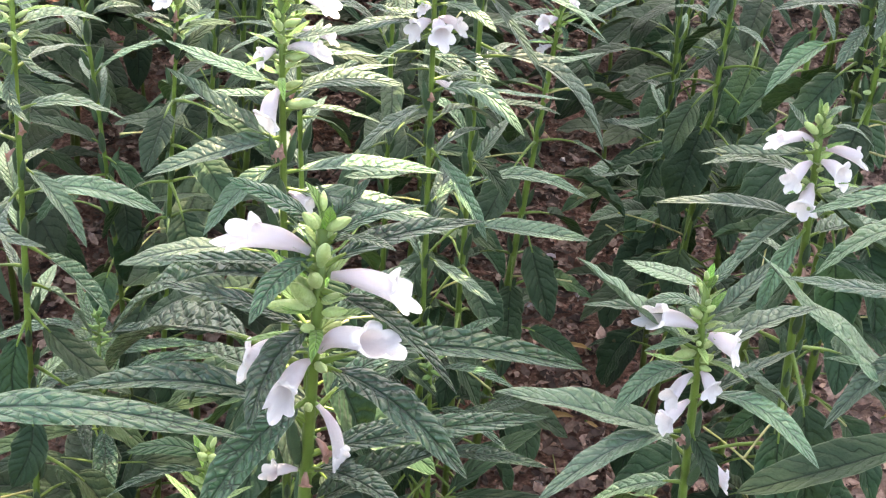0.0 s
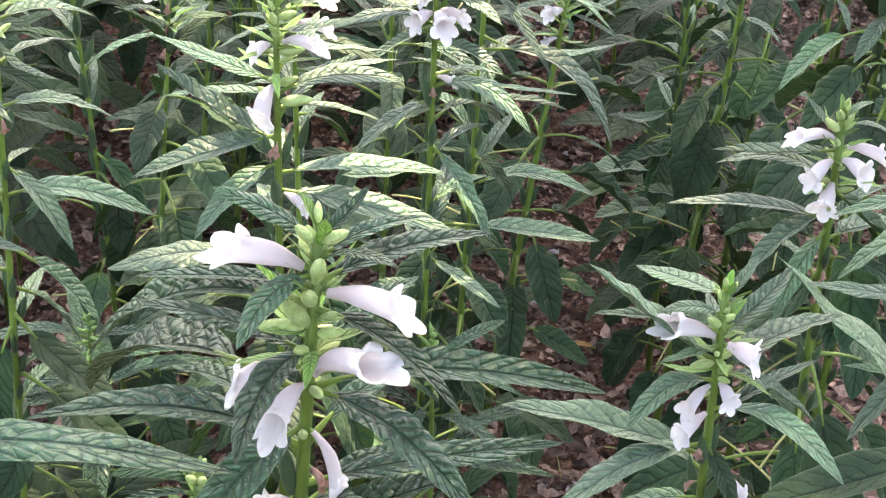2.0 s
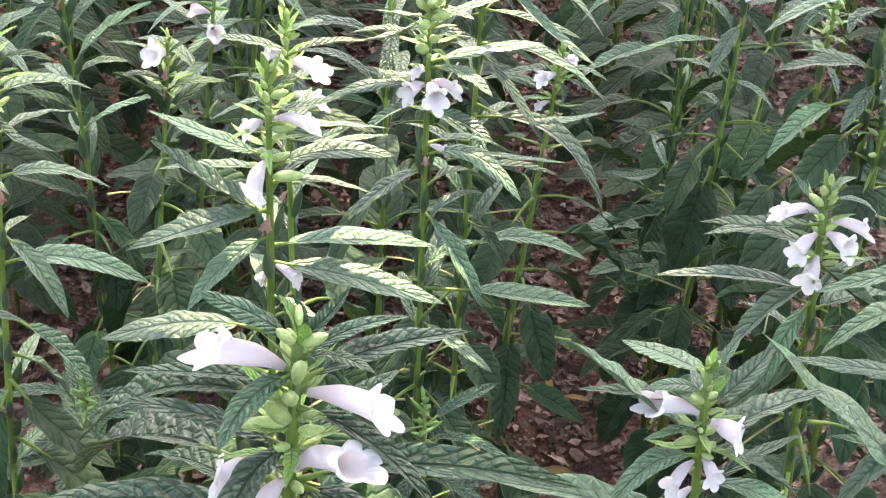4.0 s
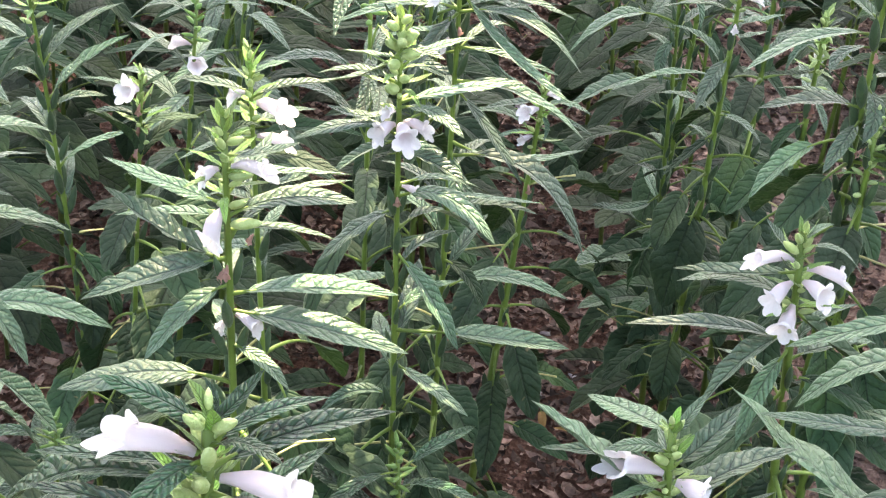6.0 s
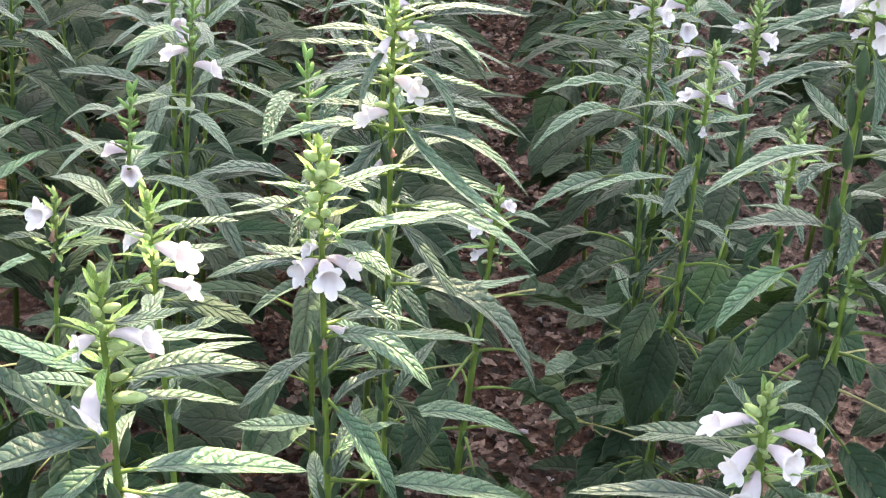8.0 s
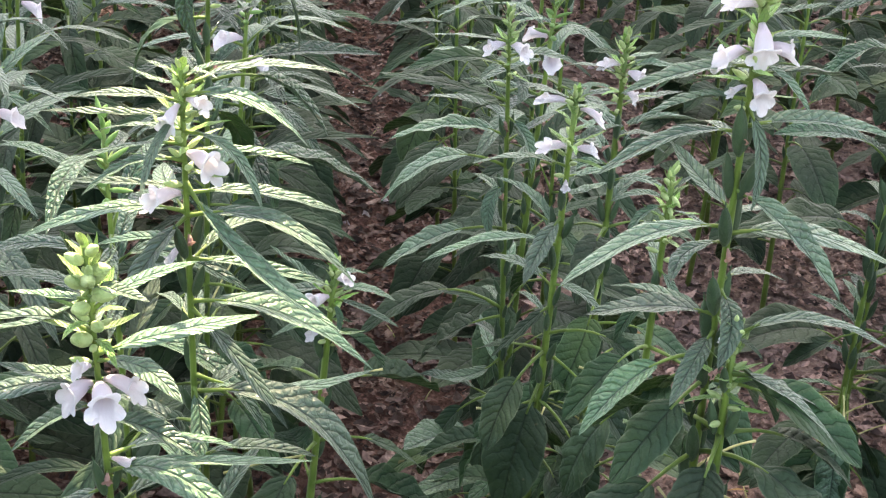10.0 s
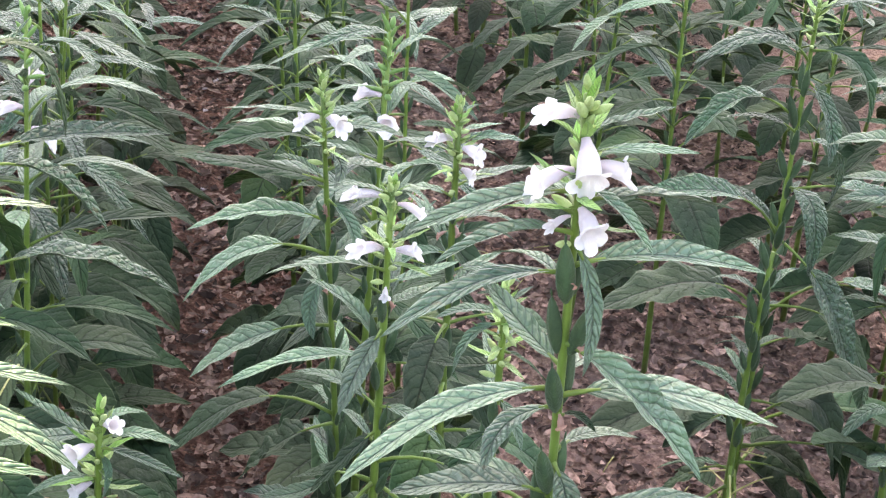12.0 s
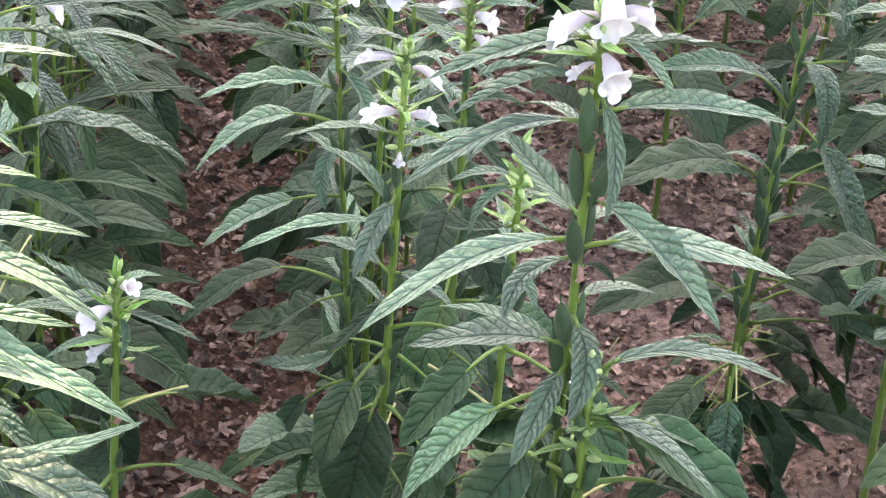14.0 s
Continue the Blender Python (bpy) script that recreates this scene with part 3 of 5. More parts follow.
p = plant("sunlit sesame plant with pale leaves and one white flower", -0.033, 0.670, 0.629, 0.000, 0.0)
leaf(p, 0.584, 169, 15, 0.059, 0.0172, 0.00, 0.10, -0.01)
leaf(p, 0.555, 180, 33, 0.064, 0.0227, -0.06, 0.10, 0.00)
leaf(p, 0.557, -171, -17, 0.070, 0.0249, 0.02, 0.10, 0.00)
leaf(p, 0.543, -151, -37, 0.053, 0.0188, 0.09, 0.10, 0.02)
leaf(p, 0.486, -172, 0, 0.082, 0.0287, 0.10, 0.20, 0.01)
leaf(p, 0.578, 19, 0, 0.060, 0.0208, 0.12, 0.10, 0.02)
leaf(p, 0.571, 33, -20, 0.059, 0.0137, 0.06, 0.10, 0.00)
leaf(p, 0.537, 0, 3, 0.078, 0.0277, 0.04, 0.10, 0.00)
leaf(p, 0.528, -6, -9, 0.085, 0.0268, 0.03, 0.10, -0.00)
leaf(p, 0.601, 20, -9, 0.058, 0.0140, 0.01, 0.10, 0.02)
leaf(p, 0.609, 0, 13, 0.034, 0.0118, -0.06, 0.10, 0.00)
leaf(p, 0.611, 180, 66, 0.020, 0.0071, -0.18, 0.10, 0.00)
leaf(p, 0.578, 152, -17, 0.069, 0.0136, 0.01, 0.10, 0.04)
leaf(p, 0.616, 33, 9, 0.018, 0.0066, 0.20, 0.10, -0.05)
leaf(p, 0.509, -34, -17, 0.037, 0.0131, 0.06, 0.10, -0.05)
flower(p, 0.585, -130, -45, 0.019, 0.0042)
flower(p, 0.603, -150, -5, 0.010, 0.0030)
flower(p, 0.603, -14, 14, 0.020, 0.0031)
flower(p, 0.528, -24, -15, 0.015, 0.0026)
flower(p, 0.525, -134, -27, 0.006, 0.0020)
bud(p, 0.598, -26, 20, 0.014)
bud(p, 0.574, -21, 17, 0.017)
bud(p, 0.583, -33, 29, 0.012)
bud(p, 0.611, -99, 52, 0.010)
bud(p, 0.614, -36, 30, 0.012)
bud(p, 0.605, -90, 49, 0.009)
finish(p, 0.473, 0.564, 0.0175)

p = plant("slender sunlit sesame plant with white flowers and yellow-green buds", -0.024, 0.770, 0.614, -0.020, 0.0)
leaf(p, 0.590, 14, 9, 0.041, 0.0124, 0.06, 0.10, -0.00)
leaf(p, 0.593, 180, 9, 0.038, 0.0107, 0.04, 0.10, 0.00)
leaf(p, 0.558, -12, -5, 0.048, 0.0173, 0.08, 0.10, -0.01)
leaf(p, 0.602, 0, 24, 0.022, 0.0078, 0.08, 0.10, 0.00)
leaf(p, 0.602, 180, 61, 0.017, 0.0062, -0.15, 0.10, 0.00)
leaf(p, 0.542, 29, 5, 0.041, 0.0119, -0.10, 0.10, 0.02)
leaf(p, 0.568, 155, -29, 0.055, 0.0155, 0.04, 0.10, 0.01)
leaf(p, 0.515, 36, -40, 0.044, 0.0160, 0.14, 0.10, 0.05)
leaf(p, 0.501, 151, -27, 0.048, 0.0172, 0.11, 0.10, 0.02)
leaf(p, 0.529, 146, -13, 0.038, 0.0128, 0.08, 0.10, 0.02)
flower(p, 0.587, -33, 12, 0.023, 0.0039)
flower(p, 0.593, -156, 0, 0.010, 0.0026)
flower(p, 0.569, -11, 0, 0.020, 0.0031)
bud(p, 0.602, -119, 41, 0.006)
bud(p, 0.599, -30, 32, 0.009)
bud(p, 0.596, -83, 44, 0.009)
finish(p, 0.450, 0.542, 0.0175)

p = plant("upright sunlit sesame plant with white flowers and hanging pods", 0.047, 0.810, 0.621, -0.016, 0.0)
leaf(p, 0.602, 169, -25, 0.059, 0.0143, -0.10, 0.10, 0.03)
leaf(p, 0.599, 180, 5, 0.032, 0.0113, -0.02, 0.10, 0.00)
leaf(p, 0.583, 180, 6, 0.044, 0.0129, 0.12, 0.10, 0.00)
leaf(p, 0.593, 26, 15, 0.046, 0.0125, 0.06, 0.10, -0.03)
leaf(p, 0.573, 17, 6, 0.067, 0.0164, 0.04, 0.10, 0.01)
leaf(p, 0.557, 180, -9, 0.058, 0.0174, 0.11, 0.10, 0.00)
leaf(p, 0.570, 180, -1, 0.039, 0.0138, -0.14, 0.10, 0.00)
leaf(p, 0.550, 180, -33, 0.045, 0.0160, 0.08, 0.10, 0.00)
leaf(p, 0.570, -29, -9, 0.041, 0.0146, 0.11, 0.10, -0.08)
leaf(p, 0.543, -14, -18, 0.042, 0.0142, 0.09, 0.10, -0.01)
leaf(p, 0.508, -166, -35, 0.054, 0.0192, 0.07, 0.10, 0.01)
leaf(p, 0.515, -19, -15, 0.061, 0.0217, 0.26, 0.10, -0.01)
leaf(p, 0.479, -14, -56, 0.072, 0.0256, 0.04, 0.10, -0.01)
leaf(p, 0.425, 0, -4, 0.105, 0.0239, 0.02, 0.30, 0.00)
leaf(p, 0.522, 13, -11, 0.089, 0.0127, -0.01, 0.10, -0.00)
leaf(p, 0.376, 180, -19, 0.048, 0.0170, 0.20, 0.10, 0.00)
leaf(p, 0.610, 180, 64, 0.021, 0.0076, -0.04, 0.10, 0.00)
leaf(p, 0.610, 0, 47, 0.019, 0.0067, -0.13, 0.10, 0.00)
leaf(p, 0.605, -22, -4, 0.026, 0.0090, 0.04, 0.10, 0.00)
leaf(p, 0.401, -23, -24, 0.055, 0.0195, 0.02, 0.10, -0.01)
leaf(p, 0.464, 159, -20, 0.060, 0.0213, -0.05, 0.10, 0.03)
flower(p, 0.561, -143, -4, 0.014, 0.0039)
flower(p, 0.561, -74, 3, 0.019, 0.0041)
flower(p, 0.562, -20, 3, 0.017, 0.0032)
flower(p, 0.568, -145, 15, 0.007, 0.0023)
flower(p, 0.523, -19, -4, 0.012, 0.0021)
bud(p, 0.602, -129, 49, 0.008)
bud(p, 0.599, -27, 13, 0.009)
bud(p, 0.605, -30, 41, 0.011)
bud(p, 0.580, -121, 8, 0.007)
bud(p, 0.607, -73, 55, 0.011)
bud(p, 0.614, -150, 38, 0.009, 0.26)
bud(p, 0.611, -26, 20, 0.010, 0.26)
bud(p, 0.605, -140, 30, 0.010, 0.28)
bud(p, 0.601, -33, 15, 0.012, 0.26)
bud(p, 0.595, -120, 20, 0.010, 0.28)
bud(p, 0.607, -80, 25, 0.010, 0.28)
bud(p, 0.587, -60, 20, 0.009, 0.26)
bud(p, 0.580, -130, 26, 0.011, 0.28)
bud(p, 0.618, -45, 40, 0.009, 0.24)
finish(p, 0.367, 0.526, 0.0175)

p = plant("bushy sunlit sesame plant with many long narrow leaves", 0.068, 0.880, 0.666, 0.000, 0.0)
leaf(p, 0.661, 180, 17, 0.023, 0.0063, -0.10, 0.10, 0.00)
leaf(p, 0.652, 180, 2, 0.045, 0.0093, 0.07, 0.10, 0.00)
leaf(p, 0.647, 180, 0, 0.058, 0.0082, -0.01, 0.10, 0.00)
leaf(p, 0.639, 166, -9, 0.045, 0.0089, 0.07, 0.10, 0.01)
leaf(p, 0.633, 180, -12, 0.054, 0.0094, 0.07, 0.10, 0.00)
leaf(p, 0.625, -166, -15, 0.045, 0.0100, 0.16, 0.10, 0.01)
leaf(p, 0.613, 169, -3, 0.057, 0.0084, 0.01, 0.10, 0.01)
leaf(p, 0.601, -171, -6, 0.070, 0.0143, 0.11, 0.10, -0.01)
leaf(p, 0.650, -116, -39, 0.044, 0.0065, 0.02, 0.10, 0.07)
leaf(p, 0.658, 23, -3, 0.076, 0.0130, 0.09, 0.10, -0.04)
leaf(p, 0.655, 10, -27, 0.060, 0.0176, 0.18, 0.10, 0.01)
leaf(p, 0.662, 24, 11, 0.025, 0.0070, 0.06, 0.10, 0.00)
leaf(p, 0.662, 180, 30, 0.017, 0.0058, 0.07, 0.10, 0.00)
leaf(p, 0.663, -32, 11, 0.019, 0.0068, 0.15, 0.10, 0.00)
leaf(p, 0.639, -31, -35, 0.048, 0.0094, 0.18, 0.10, -0.06)
leaf(p, 0.630, 20, -15, 0.060, 0.0096, 0.05, 0.10, 0.00)
leaf(p, 0.616, -24, -38, 0.094, 0.0196, -0.08, 0.10, -0.00)
leaf(p, 0.610, 15, -15, 0.075, 0.0133, 0.07, 0.10, -0.01)
leaf(p, 0.599, 0, -25, 0.082, 0.0182, 0.18, 0.10, 0.00)
leaf(p, 0.578, 9, -17, 0.066, 0.0123, 0.04, 0.10, 0.00)
leaf(p, 0.553, -24, -48, 0.072, 0.0136, 0.02, 0.10, -0.02)
leaf(p, 0.556, 0, -24, 0.091, 0.0248, 0.12, 0.10, 0.00)
leaf(p, 0.517, 13, -7, 0.087, 0.0160, -0.09, 0.10, 0.02)
leaf(p, 0.507, -13, -32, 0.103, 0.0279, 0.22, 0.10, -0.03)
leaf(p, 0.469, 0, 0, 0.057, 0.0156, 0.09, 0.10, 0.00)
leaf(p, 0.511, -86, -43, 0.042, 0.0128, 0.01, 0.10, -0.07)
leaf(p, 0.599, -133, -38, 0.053, 0.0143, 0.07, 0.10, -0.01)
leaf(p, 0.410, 0, -2, 0.082, 0.0226, 0.17, 0.10, 0.00)
leaf(p, 0.433, -37, -33, 0.039, 0.0142, 0.12, 0.10, -0.05)
leaf(p, 0.587, 155, -16, 0.050, 0.0111, 0.04, 0.10, 0.03)
leaf(p, 0.575, 165, -35, 0.048, 0.0136, 0.09, 0.10, -0.01)
leaf(p, 0.490, 152, -38, 0.056, 0.0202, 0.14, 0.10, -0.03)
flower(p, 0.630, -40, -3, 0.018, 0.0039)
flower(p, 0.653, -124, -29, 0.014, 0.0026)
flower(p, 0.654, -33, 0, 0.011, 0.0024)
flower(p, 0.610, -151, 10, 0.017, 0.0035)
flower(p, 0.587, -146, -32, 0.013, 0.0017)
bud(p, 0.658, -126, 45, 0.007)
bud(p, 0.656, -38, 37, 0.008)
bud(p, 0.647, -135, 29, 0.008)
bud(p, 0.647, -35, 13, 0.009)
bud(p, 0.639, -123, 7, 0.007)
finish(p, 0.395, 0.601, 0.0175)

p = plant("stout sesame plant with a crown of white flowers and fat pods", 0.317, 0.866, 0.712, -0.021, 0.0)
leaf(p, 0.649, -171, -14, 0.066, 0.0154, 0.11, 0.10, 0.02)
leaf(p, 0.604, -159, -9, 0.086, 0.0200, 0.09, 0.10, 0.04)
leaf(p, 0.623, -34, -36, 0.066, 0.0234, 0.07, 0.10, -0.00)
leaf(p, 0.601, 0, -12, 0.085, 0.0232, 0.10, 0.10, 0.00)
leaf(p, 0.652, 0, -4, 0.068, 0.0178, 0.08, 0.10, 0.00)
leaf(p, 0.662, -84, -63, 0.045, 0.0098, 0.05, 0.10, -0.09)
leaf(p, 0.675, 0, -4, 0.054, 0.0141, 0.06, 0.10, 0.00)
leaf(p, 0.682, -44, -30, 0.033, 0.0116, 0.08, 0.10, -0.02)
leaf(p, 0.700, 17, 6, 0.034, 0.0082, 0.00, 0.10, -0.00)
leaf(p, 0.691, 0, 1, 0.039, 0.0107, 0.06, 0.10, 0.00)
leaf(p, 0.679, 180, -14, 0.056, 0.0148, 0.07, 0.10, 0.00)
leaf(p, 0.664, 167, -20, 0.048, 0.0141, 0.11, 0.10, 0.01)
leaf(p, 0.711, 0, 66, 0.015, 0.0055, -0.03, 0.10, 0.00)
leaf(p, 0.671, 140, -17, 0.033, 0.0099, 0.09, 0.10, 0.00)
leaf(p, 0.613, 127, 26, 0.042, 0.0147, -0.05, 0.10, 0.01)
leaf(p, 0.592, -41, 0, 0.015, 0.0055, 0.20, 0.10, -0.07)
leaf(p, 0.597, -137, -6, 0.044, 0.0126, 0.07, 0.10, 0.14)
leaf(p, 0.573, -102, -29, 0.041, 0.0146, 0.08, 0.10, -0.12)
leaf(p, 0.559, 160, -12, 0.060, 0.0197, 0.10, 0.10, -0.02)
flower(p, 0.700, -85, -50, 0.017, 0.0038)
flower(p, 0.687, -167, -6, 0.017, 0.0030)
flower(p, 0.688, -14, 0, 0.015, 0.0030)
flower(p, 0.704, -171, 20, 0.014, 0.0028)
flower(p, 0.675, -75, -25, 0.013, 0.0032)
flower(p, 0.671, -155, -5, 0.010, 0.0013)
bud(p, 0.706, -69, 43, 0.007)
bud(p, 0.705, -27, 31, 0.008)
bud(p, 0.706, -100, 48, 0.009)
bud(p, 0.704, -124, 43, 0.010)
leaf(p, 0.538, -162, -26, 0.072, 0.0233, 0.18, 0.35, 0.01)
leaf(p, 0.551, -127, -22, 0.047, 0.0147, 0.06, 0.10, -0.02)
finish(p, 0.542, 0.661, 0.0235)

p = plant("thin sesame plant with two tiers of small white flowers", 0.264, 1.072, 0.582, 0.015, 0.0)
leaf(p, 0.536, 180, 0, 0.060, 0.0159, 0.09, 0.10, 0.00)
leaf(p, 0.483, 180, -9, 0.085, 0.0210, 0.11, 0.10, 0.00)
leaf(p, 0.503, -129, -38, 0.050, 0.0176, 0.05, 0.10, 0.02)
leaf(p, 0.545, 30, 14, 0.041, 0.0121, 0.10, 0.10, -0.01)
leaf(p, 0.530, 26, 0, 0.045, 0.0152, -0.02, 0.10, -0.01)
leaf(p, 0.578, 180, 14, 0.029, 0.0096, 0.04, 0.10, 0.00)
leaf(p, 0.577, -28, -8, 0.021, 0.0075, 0.28, 0.10, -0.07)
leaf(p, 0.561, 37, 8, 0.033, 0.0085, -0.10, 0.10, -0.02)
leaf(p, 0.516, 42, -5, 0.045, 0.0138, -0.00, 0.10, -0.01)
leaf(p, 0.440, 180, -48, 0.052, 0.0188, 0.02, 0.10, 0.00)
leaf(p, 0.455, -32, -19, 0.039, 0.0140, 0.14, 0.10, -0.02)
leaf(p, 0.579, 42, 28, 0.017, 0.0042, -0.03, 0.10, 0.06)
leaf(p, 0.419, -16, -18, 0.074, 0.0267, 0.21, 0.40, -0.02)
flower(p, 0.576, -174, 19, 0.021, 0.0025)
flower(p, 0.574, -13, -10, 0.017, 0.0025)
flower(p, 0.548, -158, 22, 0.018, 0.0032)
flower(p, 0.548, -16, 8, 0.014, 0.0028)
flower(p, 0.530, -101, -26, 0.007, 0.0015)
bud(p, 0.576, -145, 29, 0.008)
bud(p, 0.578, -52, 30, 0.006)
bud(p, 0.579, -111, 52, 0.009)
leaf(p, 0.385, -125, -62, 0.092, 0.0560, 0.14, 0.20, 0.0, material=LEAF_BROAD_SHADED)
finish(p, 0.425, 0.530, 0.0175)

p = plant("green sesame plant with broad leaves leaning over the furrow", 0.280, 1.200, 0.588, -0.053, 0.0)
leaf(p, 0.525, 180, 12, 0.090, 0.0325, 0.03, 0.10, 0.00)
leaf(p, 0.550, 180, -3, 0.068, 0.0245, 0.12, 0.10, 0.00)
leaf(p, 0.567, 180, 4, 0.057, 0.0128, 0.04, 0.10, 0.00)
leaf(p, 0.499, 180, -3, 0.082, 0.0295, 0.12, 0.10, 0.00)
leaf(p, 0.476, 180, -19, 0.092, 0.0331, 0.22, 0.25, 0.00)
leaf(p, 0.427, 180, -22, 0.094, 0.0286, 0.14, 0.30, 0.00)
leaf(p, 0.360, 180, -12, 0.107, 0.0454, 0.22, 0.35, 0.00)
leaf(p, 0.557, 0, -5, 0.046, 0.0164, 0.11, 0.10, 0.00)
leaf(p, 0.546, -84, -21, 0.032, 0.0112, 0.06, 0.10, -0.20)
leaf(p, 0.578, 0, 10, 0.032, 0.0115, 0.09, 0.10, 0.00)
leaf(p, 0.579, 180, 12, 0.023, 0.0083, 0.11, 0.10, 0.00)
leaf(p, 0.532, 23, -14, 0.053, 0.0190, 0.09, 0.10, -0.01)
leaf(p, 0.514, -51, -52, 0.043, 0.0153, 0.10, 0.10, -0.09)
leaf(p, 0.465, -117, -57, 0.042, 0.0150, 0.10, 0.10, 0.13)
leaf(p, 0.521, 140, -26, 0.035, 0.0128, 0.12, 0.10, -0.04)
leaf(p, 0.584, 180, 61, 0.019, 0.0070, -0.06, 0.10, 0.00)
leaf(p, 0.584, 0, 52, 0.018, 0.0064, 0.02, 0.10, 0.00)
leaf(p, 0.275, -115, -54, 0.058, 0.0346, 0.08, 0.15, 0.08)
leaf(p, 0.354, 161, -42, 0.086, 0.0516, 0.09, 0.25, -0.01)
leaf(p, 0.205, 180, -2, 0.094, 0.0452, 0.31, 0.30, 0.00)
leaf(p, 0.318, -168, -13, 0.054, 0.0194, -0.15, 0.20, -0.02)
leaf(p, 0.270, 14, -51, 0.130, 0.0631, 0.06, 0.10, 0.00)
flower(p, 0.566, -164, 0, 0.015, 0.0032)
flower(p, 0.566, -45, 0, 0.014, 0.0037)
bud(p, 0.578, -138, 44, 0.009)
bud(p, 0.578, -36, 36, 0.008)
bud(p, 0.572, -44, 29, 0.008)
bud(p, 0.581, -83, 56, 0.011)
leaf(p, 0.229, -147, 23, 0.101, 0.0503, 0.11, 0.30, 0.06, material=LEAF)
leaf(p, 0.274, 180, 24, 0.069, 0.0248, 0.07, 0.35, 0.00, material=LEAF)
leaf(p, 0.203, -146, 13, 0.092, 0.0332, 0.11, 0.20, -0.01, material=LEAF)
leaf(p, 0.208, -120, 12, 0.060, 0.0323, 0.14, 0.15, -0.14, material=LEAF)
finish(p, 0.303, 0.521, 0.0175)

p = plant("sesame plant with a spire of green buds and white flowers", 0.327, 1.168, 0.585, -0.009, 0.0)
leaf(p, 0.557, 180, 9, 0.042, 0.0139, 0.09, 0.10, 0.00)
leaf(p, 0.564, 0, -1, 0.039, 0.0140, 0.09, 0.10, 0.00)
leaf(p, 0.536, 23, 4, 0.051, 0.0135, 0.04, 0.10, -0.01)
leaf(p, 0.518, 0, 9, 0.057, 0.0179, 0.09, 0.10, 0.00)
leaf(p, 0.529, 153, -10, 0.046, 0.0158, 0.14, 0.10, -0.02)
leaf(p, 0.503, 0, -3, 0.037, 0.0134, 0.21, 0.10, 0.00)
leaf(p, 0.492, 180, -18, 0.039, 0.0140, 0.21, 0.10, 0.00)
leaf(p, 0.577, 180, 49, 0.017, 0.0061, -0.00, 0.10, 0.00)
leaf(p, 0.579, 0, 30, 0.014, 0.0050, 0.09, 0.10, 0.00)
leaf(p, 0.570, 157, 0, 0.026, 0.0094, 0.11, 0.10, -0.02)
leaf(p, 0.570, 19, 1, 0.030, 0.0097, 0.02, 0.10, 0.01)
leaf(p, 0.481, 0, -11, 0.044, 0.0158, 0.16, 0.10, 0.00)
flower(p, 0.564, -167, 20, 0.014, 0.0029)
flower(p, 0.561, -36, -4, 0.013, 0.0036)
flower(p, 0.549, -33, -18, 0.010, 0.0027)
bud(p, 0.575, -141, 47, 0.010)
bud(p, 0.574, -45, 35, 0.007)
bud(p, 0.569, -52, 25, 0.007)
bud(p, 0.555, -136, 34, 0.009)
bud(p, 0.543, -143, -8, 0.007)
bud(p, 0.579, -101, 57, 0.009)
finish(p, 0.458, 0.536, 0.0175)

p = plant("small sesame shoot with a spike of pale green buds", 0.319, 1.012, 0.559, 0.000, 0.0)
leaf(p, 0.541, -157, -37, 0.033, 0.0086, 0.21, 0.10, 0.06)
leaf(p, 0.544, 162, -10, 0.033, 0.0105, 0.15, 0.10, -0.00)
leaf(p, 0.538, -24, -13, 0.025, 0.0087, 0.10, 0.10, 0.03)
leaf(p, 0.550, 0, 39, 0.016, 0.0056, 0.05, 0.10, 0.00)
leaf(p, 0.520, 146, -18, 0.038, 0.0137, -0.06, 0.10, 0.03)
leaf(p, 0.501, -65, -40, 0.029, 0.0104, 0.07, 0.10, -0.02)
leaf(p, 0.552, 180, 19, 0.015, 0.0054, 0.16, 0.10, 0.00)
leaf(p, 0.526, 0, -39, 0.031, 0.0112, 0.07, 0.10, 0.00)
leaf(p, 0.481, -156, -44, 0.035, 0.0127, 0.13, 0.10, 0.04)
bud(p, 0.549, -45, -41, 0.008)
bud(p, 0.544, -140, 41, 0.010)
bud(p, 0.537, -51, -31, 0.008)
bud(p, 0.529, -140, -27, 0.009)
bud(p, 0.541, -90, -7, 0.008)
bud(p, 0.553, -141, 43, 0.009)
bud(p, 0.553, -75, 44, 0.006)
finish(p, 0.467, 0.507, 0.0175)

p = plant("tall sesame plant with a bare stem full of dark pods", 0.627, 1.370, 0.600, -0.015, 0.0)
p.blade = LEAF_PUCKERED
leaf(p, 0.536, 180, -1, 0.089, 0.0320, 0.27, 0.10, 0.00)
leaf(p, 0.488, 180, -12, 0.089, 0.0320, 0.33, 0.25, 0.00)
leaf(p, 0.523, -83, -44, 0.070, 0.0215, 0.09, 0.10, -0.10)
leaf(p, 0.545, -49, -39, 0.068, 0.0245, 0.29, 0.10, -0.11)
leaf(p, 0.435, -89, -37, 0.076, 0.0272, 0.35, 0.10, -0.08)
leaf(p, 0.391, -48, -50, 0.127, 0.0457, 0.13, 0.25, -0.01)
leaf(p, 0.473, 0, -55, 0.066, 0.0236, 0.35, 0.10, 0.00)
leaf(p, 0.319, 0, -1, 0.145, 0.0521, 0.20, 0.45, 0.00)
leaf(p, 0.431, 0, -11, 0.128, 0.0370, 0.10, 0.30, 0.00)
leaf(p, 0.329, -32, -33, 0.112, 0.0404, 0.24, 0.30, -0.08)
leaf(p, 0.319, -172, 9, 0.148, 0.0676, 0.19, 0.30, 0.02)
leaf(p, 0.391, 180, 19, 0.122, 0.0394, 0.19, 0.35, 0.00)
leaf(p, 0.201, -168, 10, 0.156, 0.0749, 0.22, 0.30, 0.03)
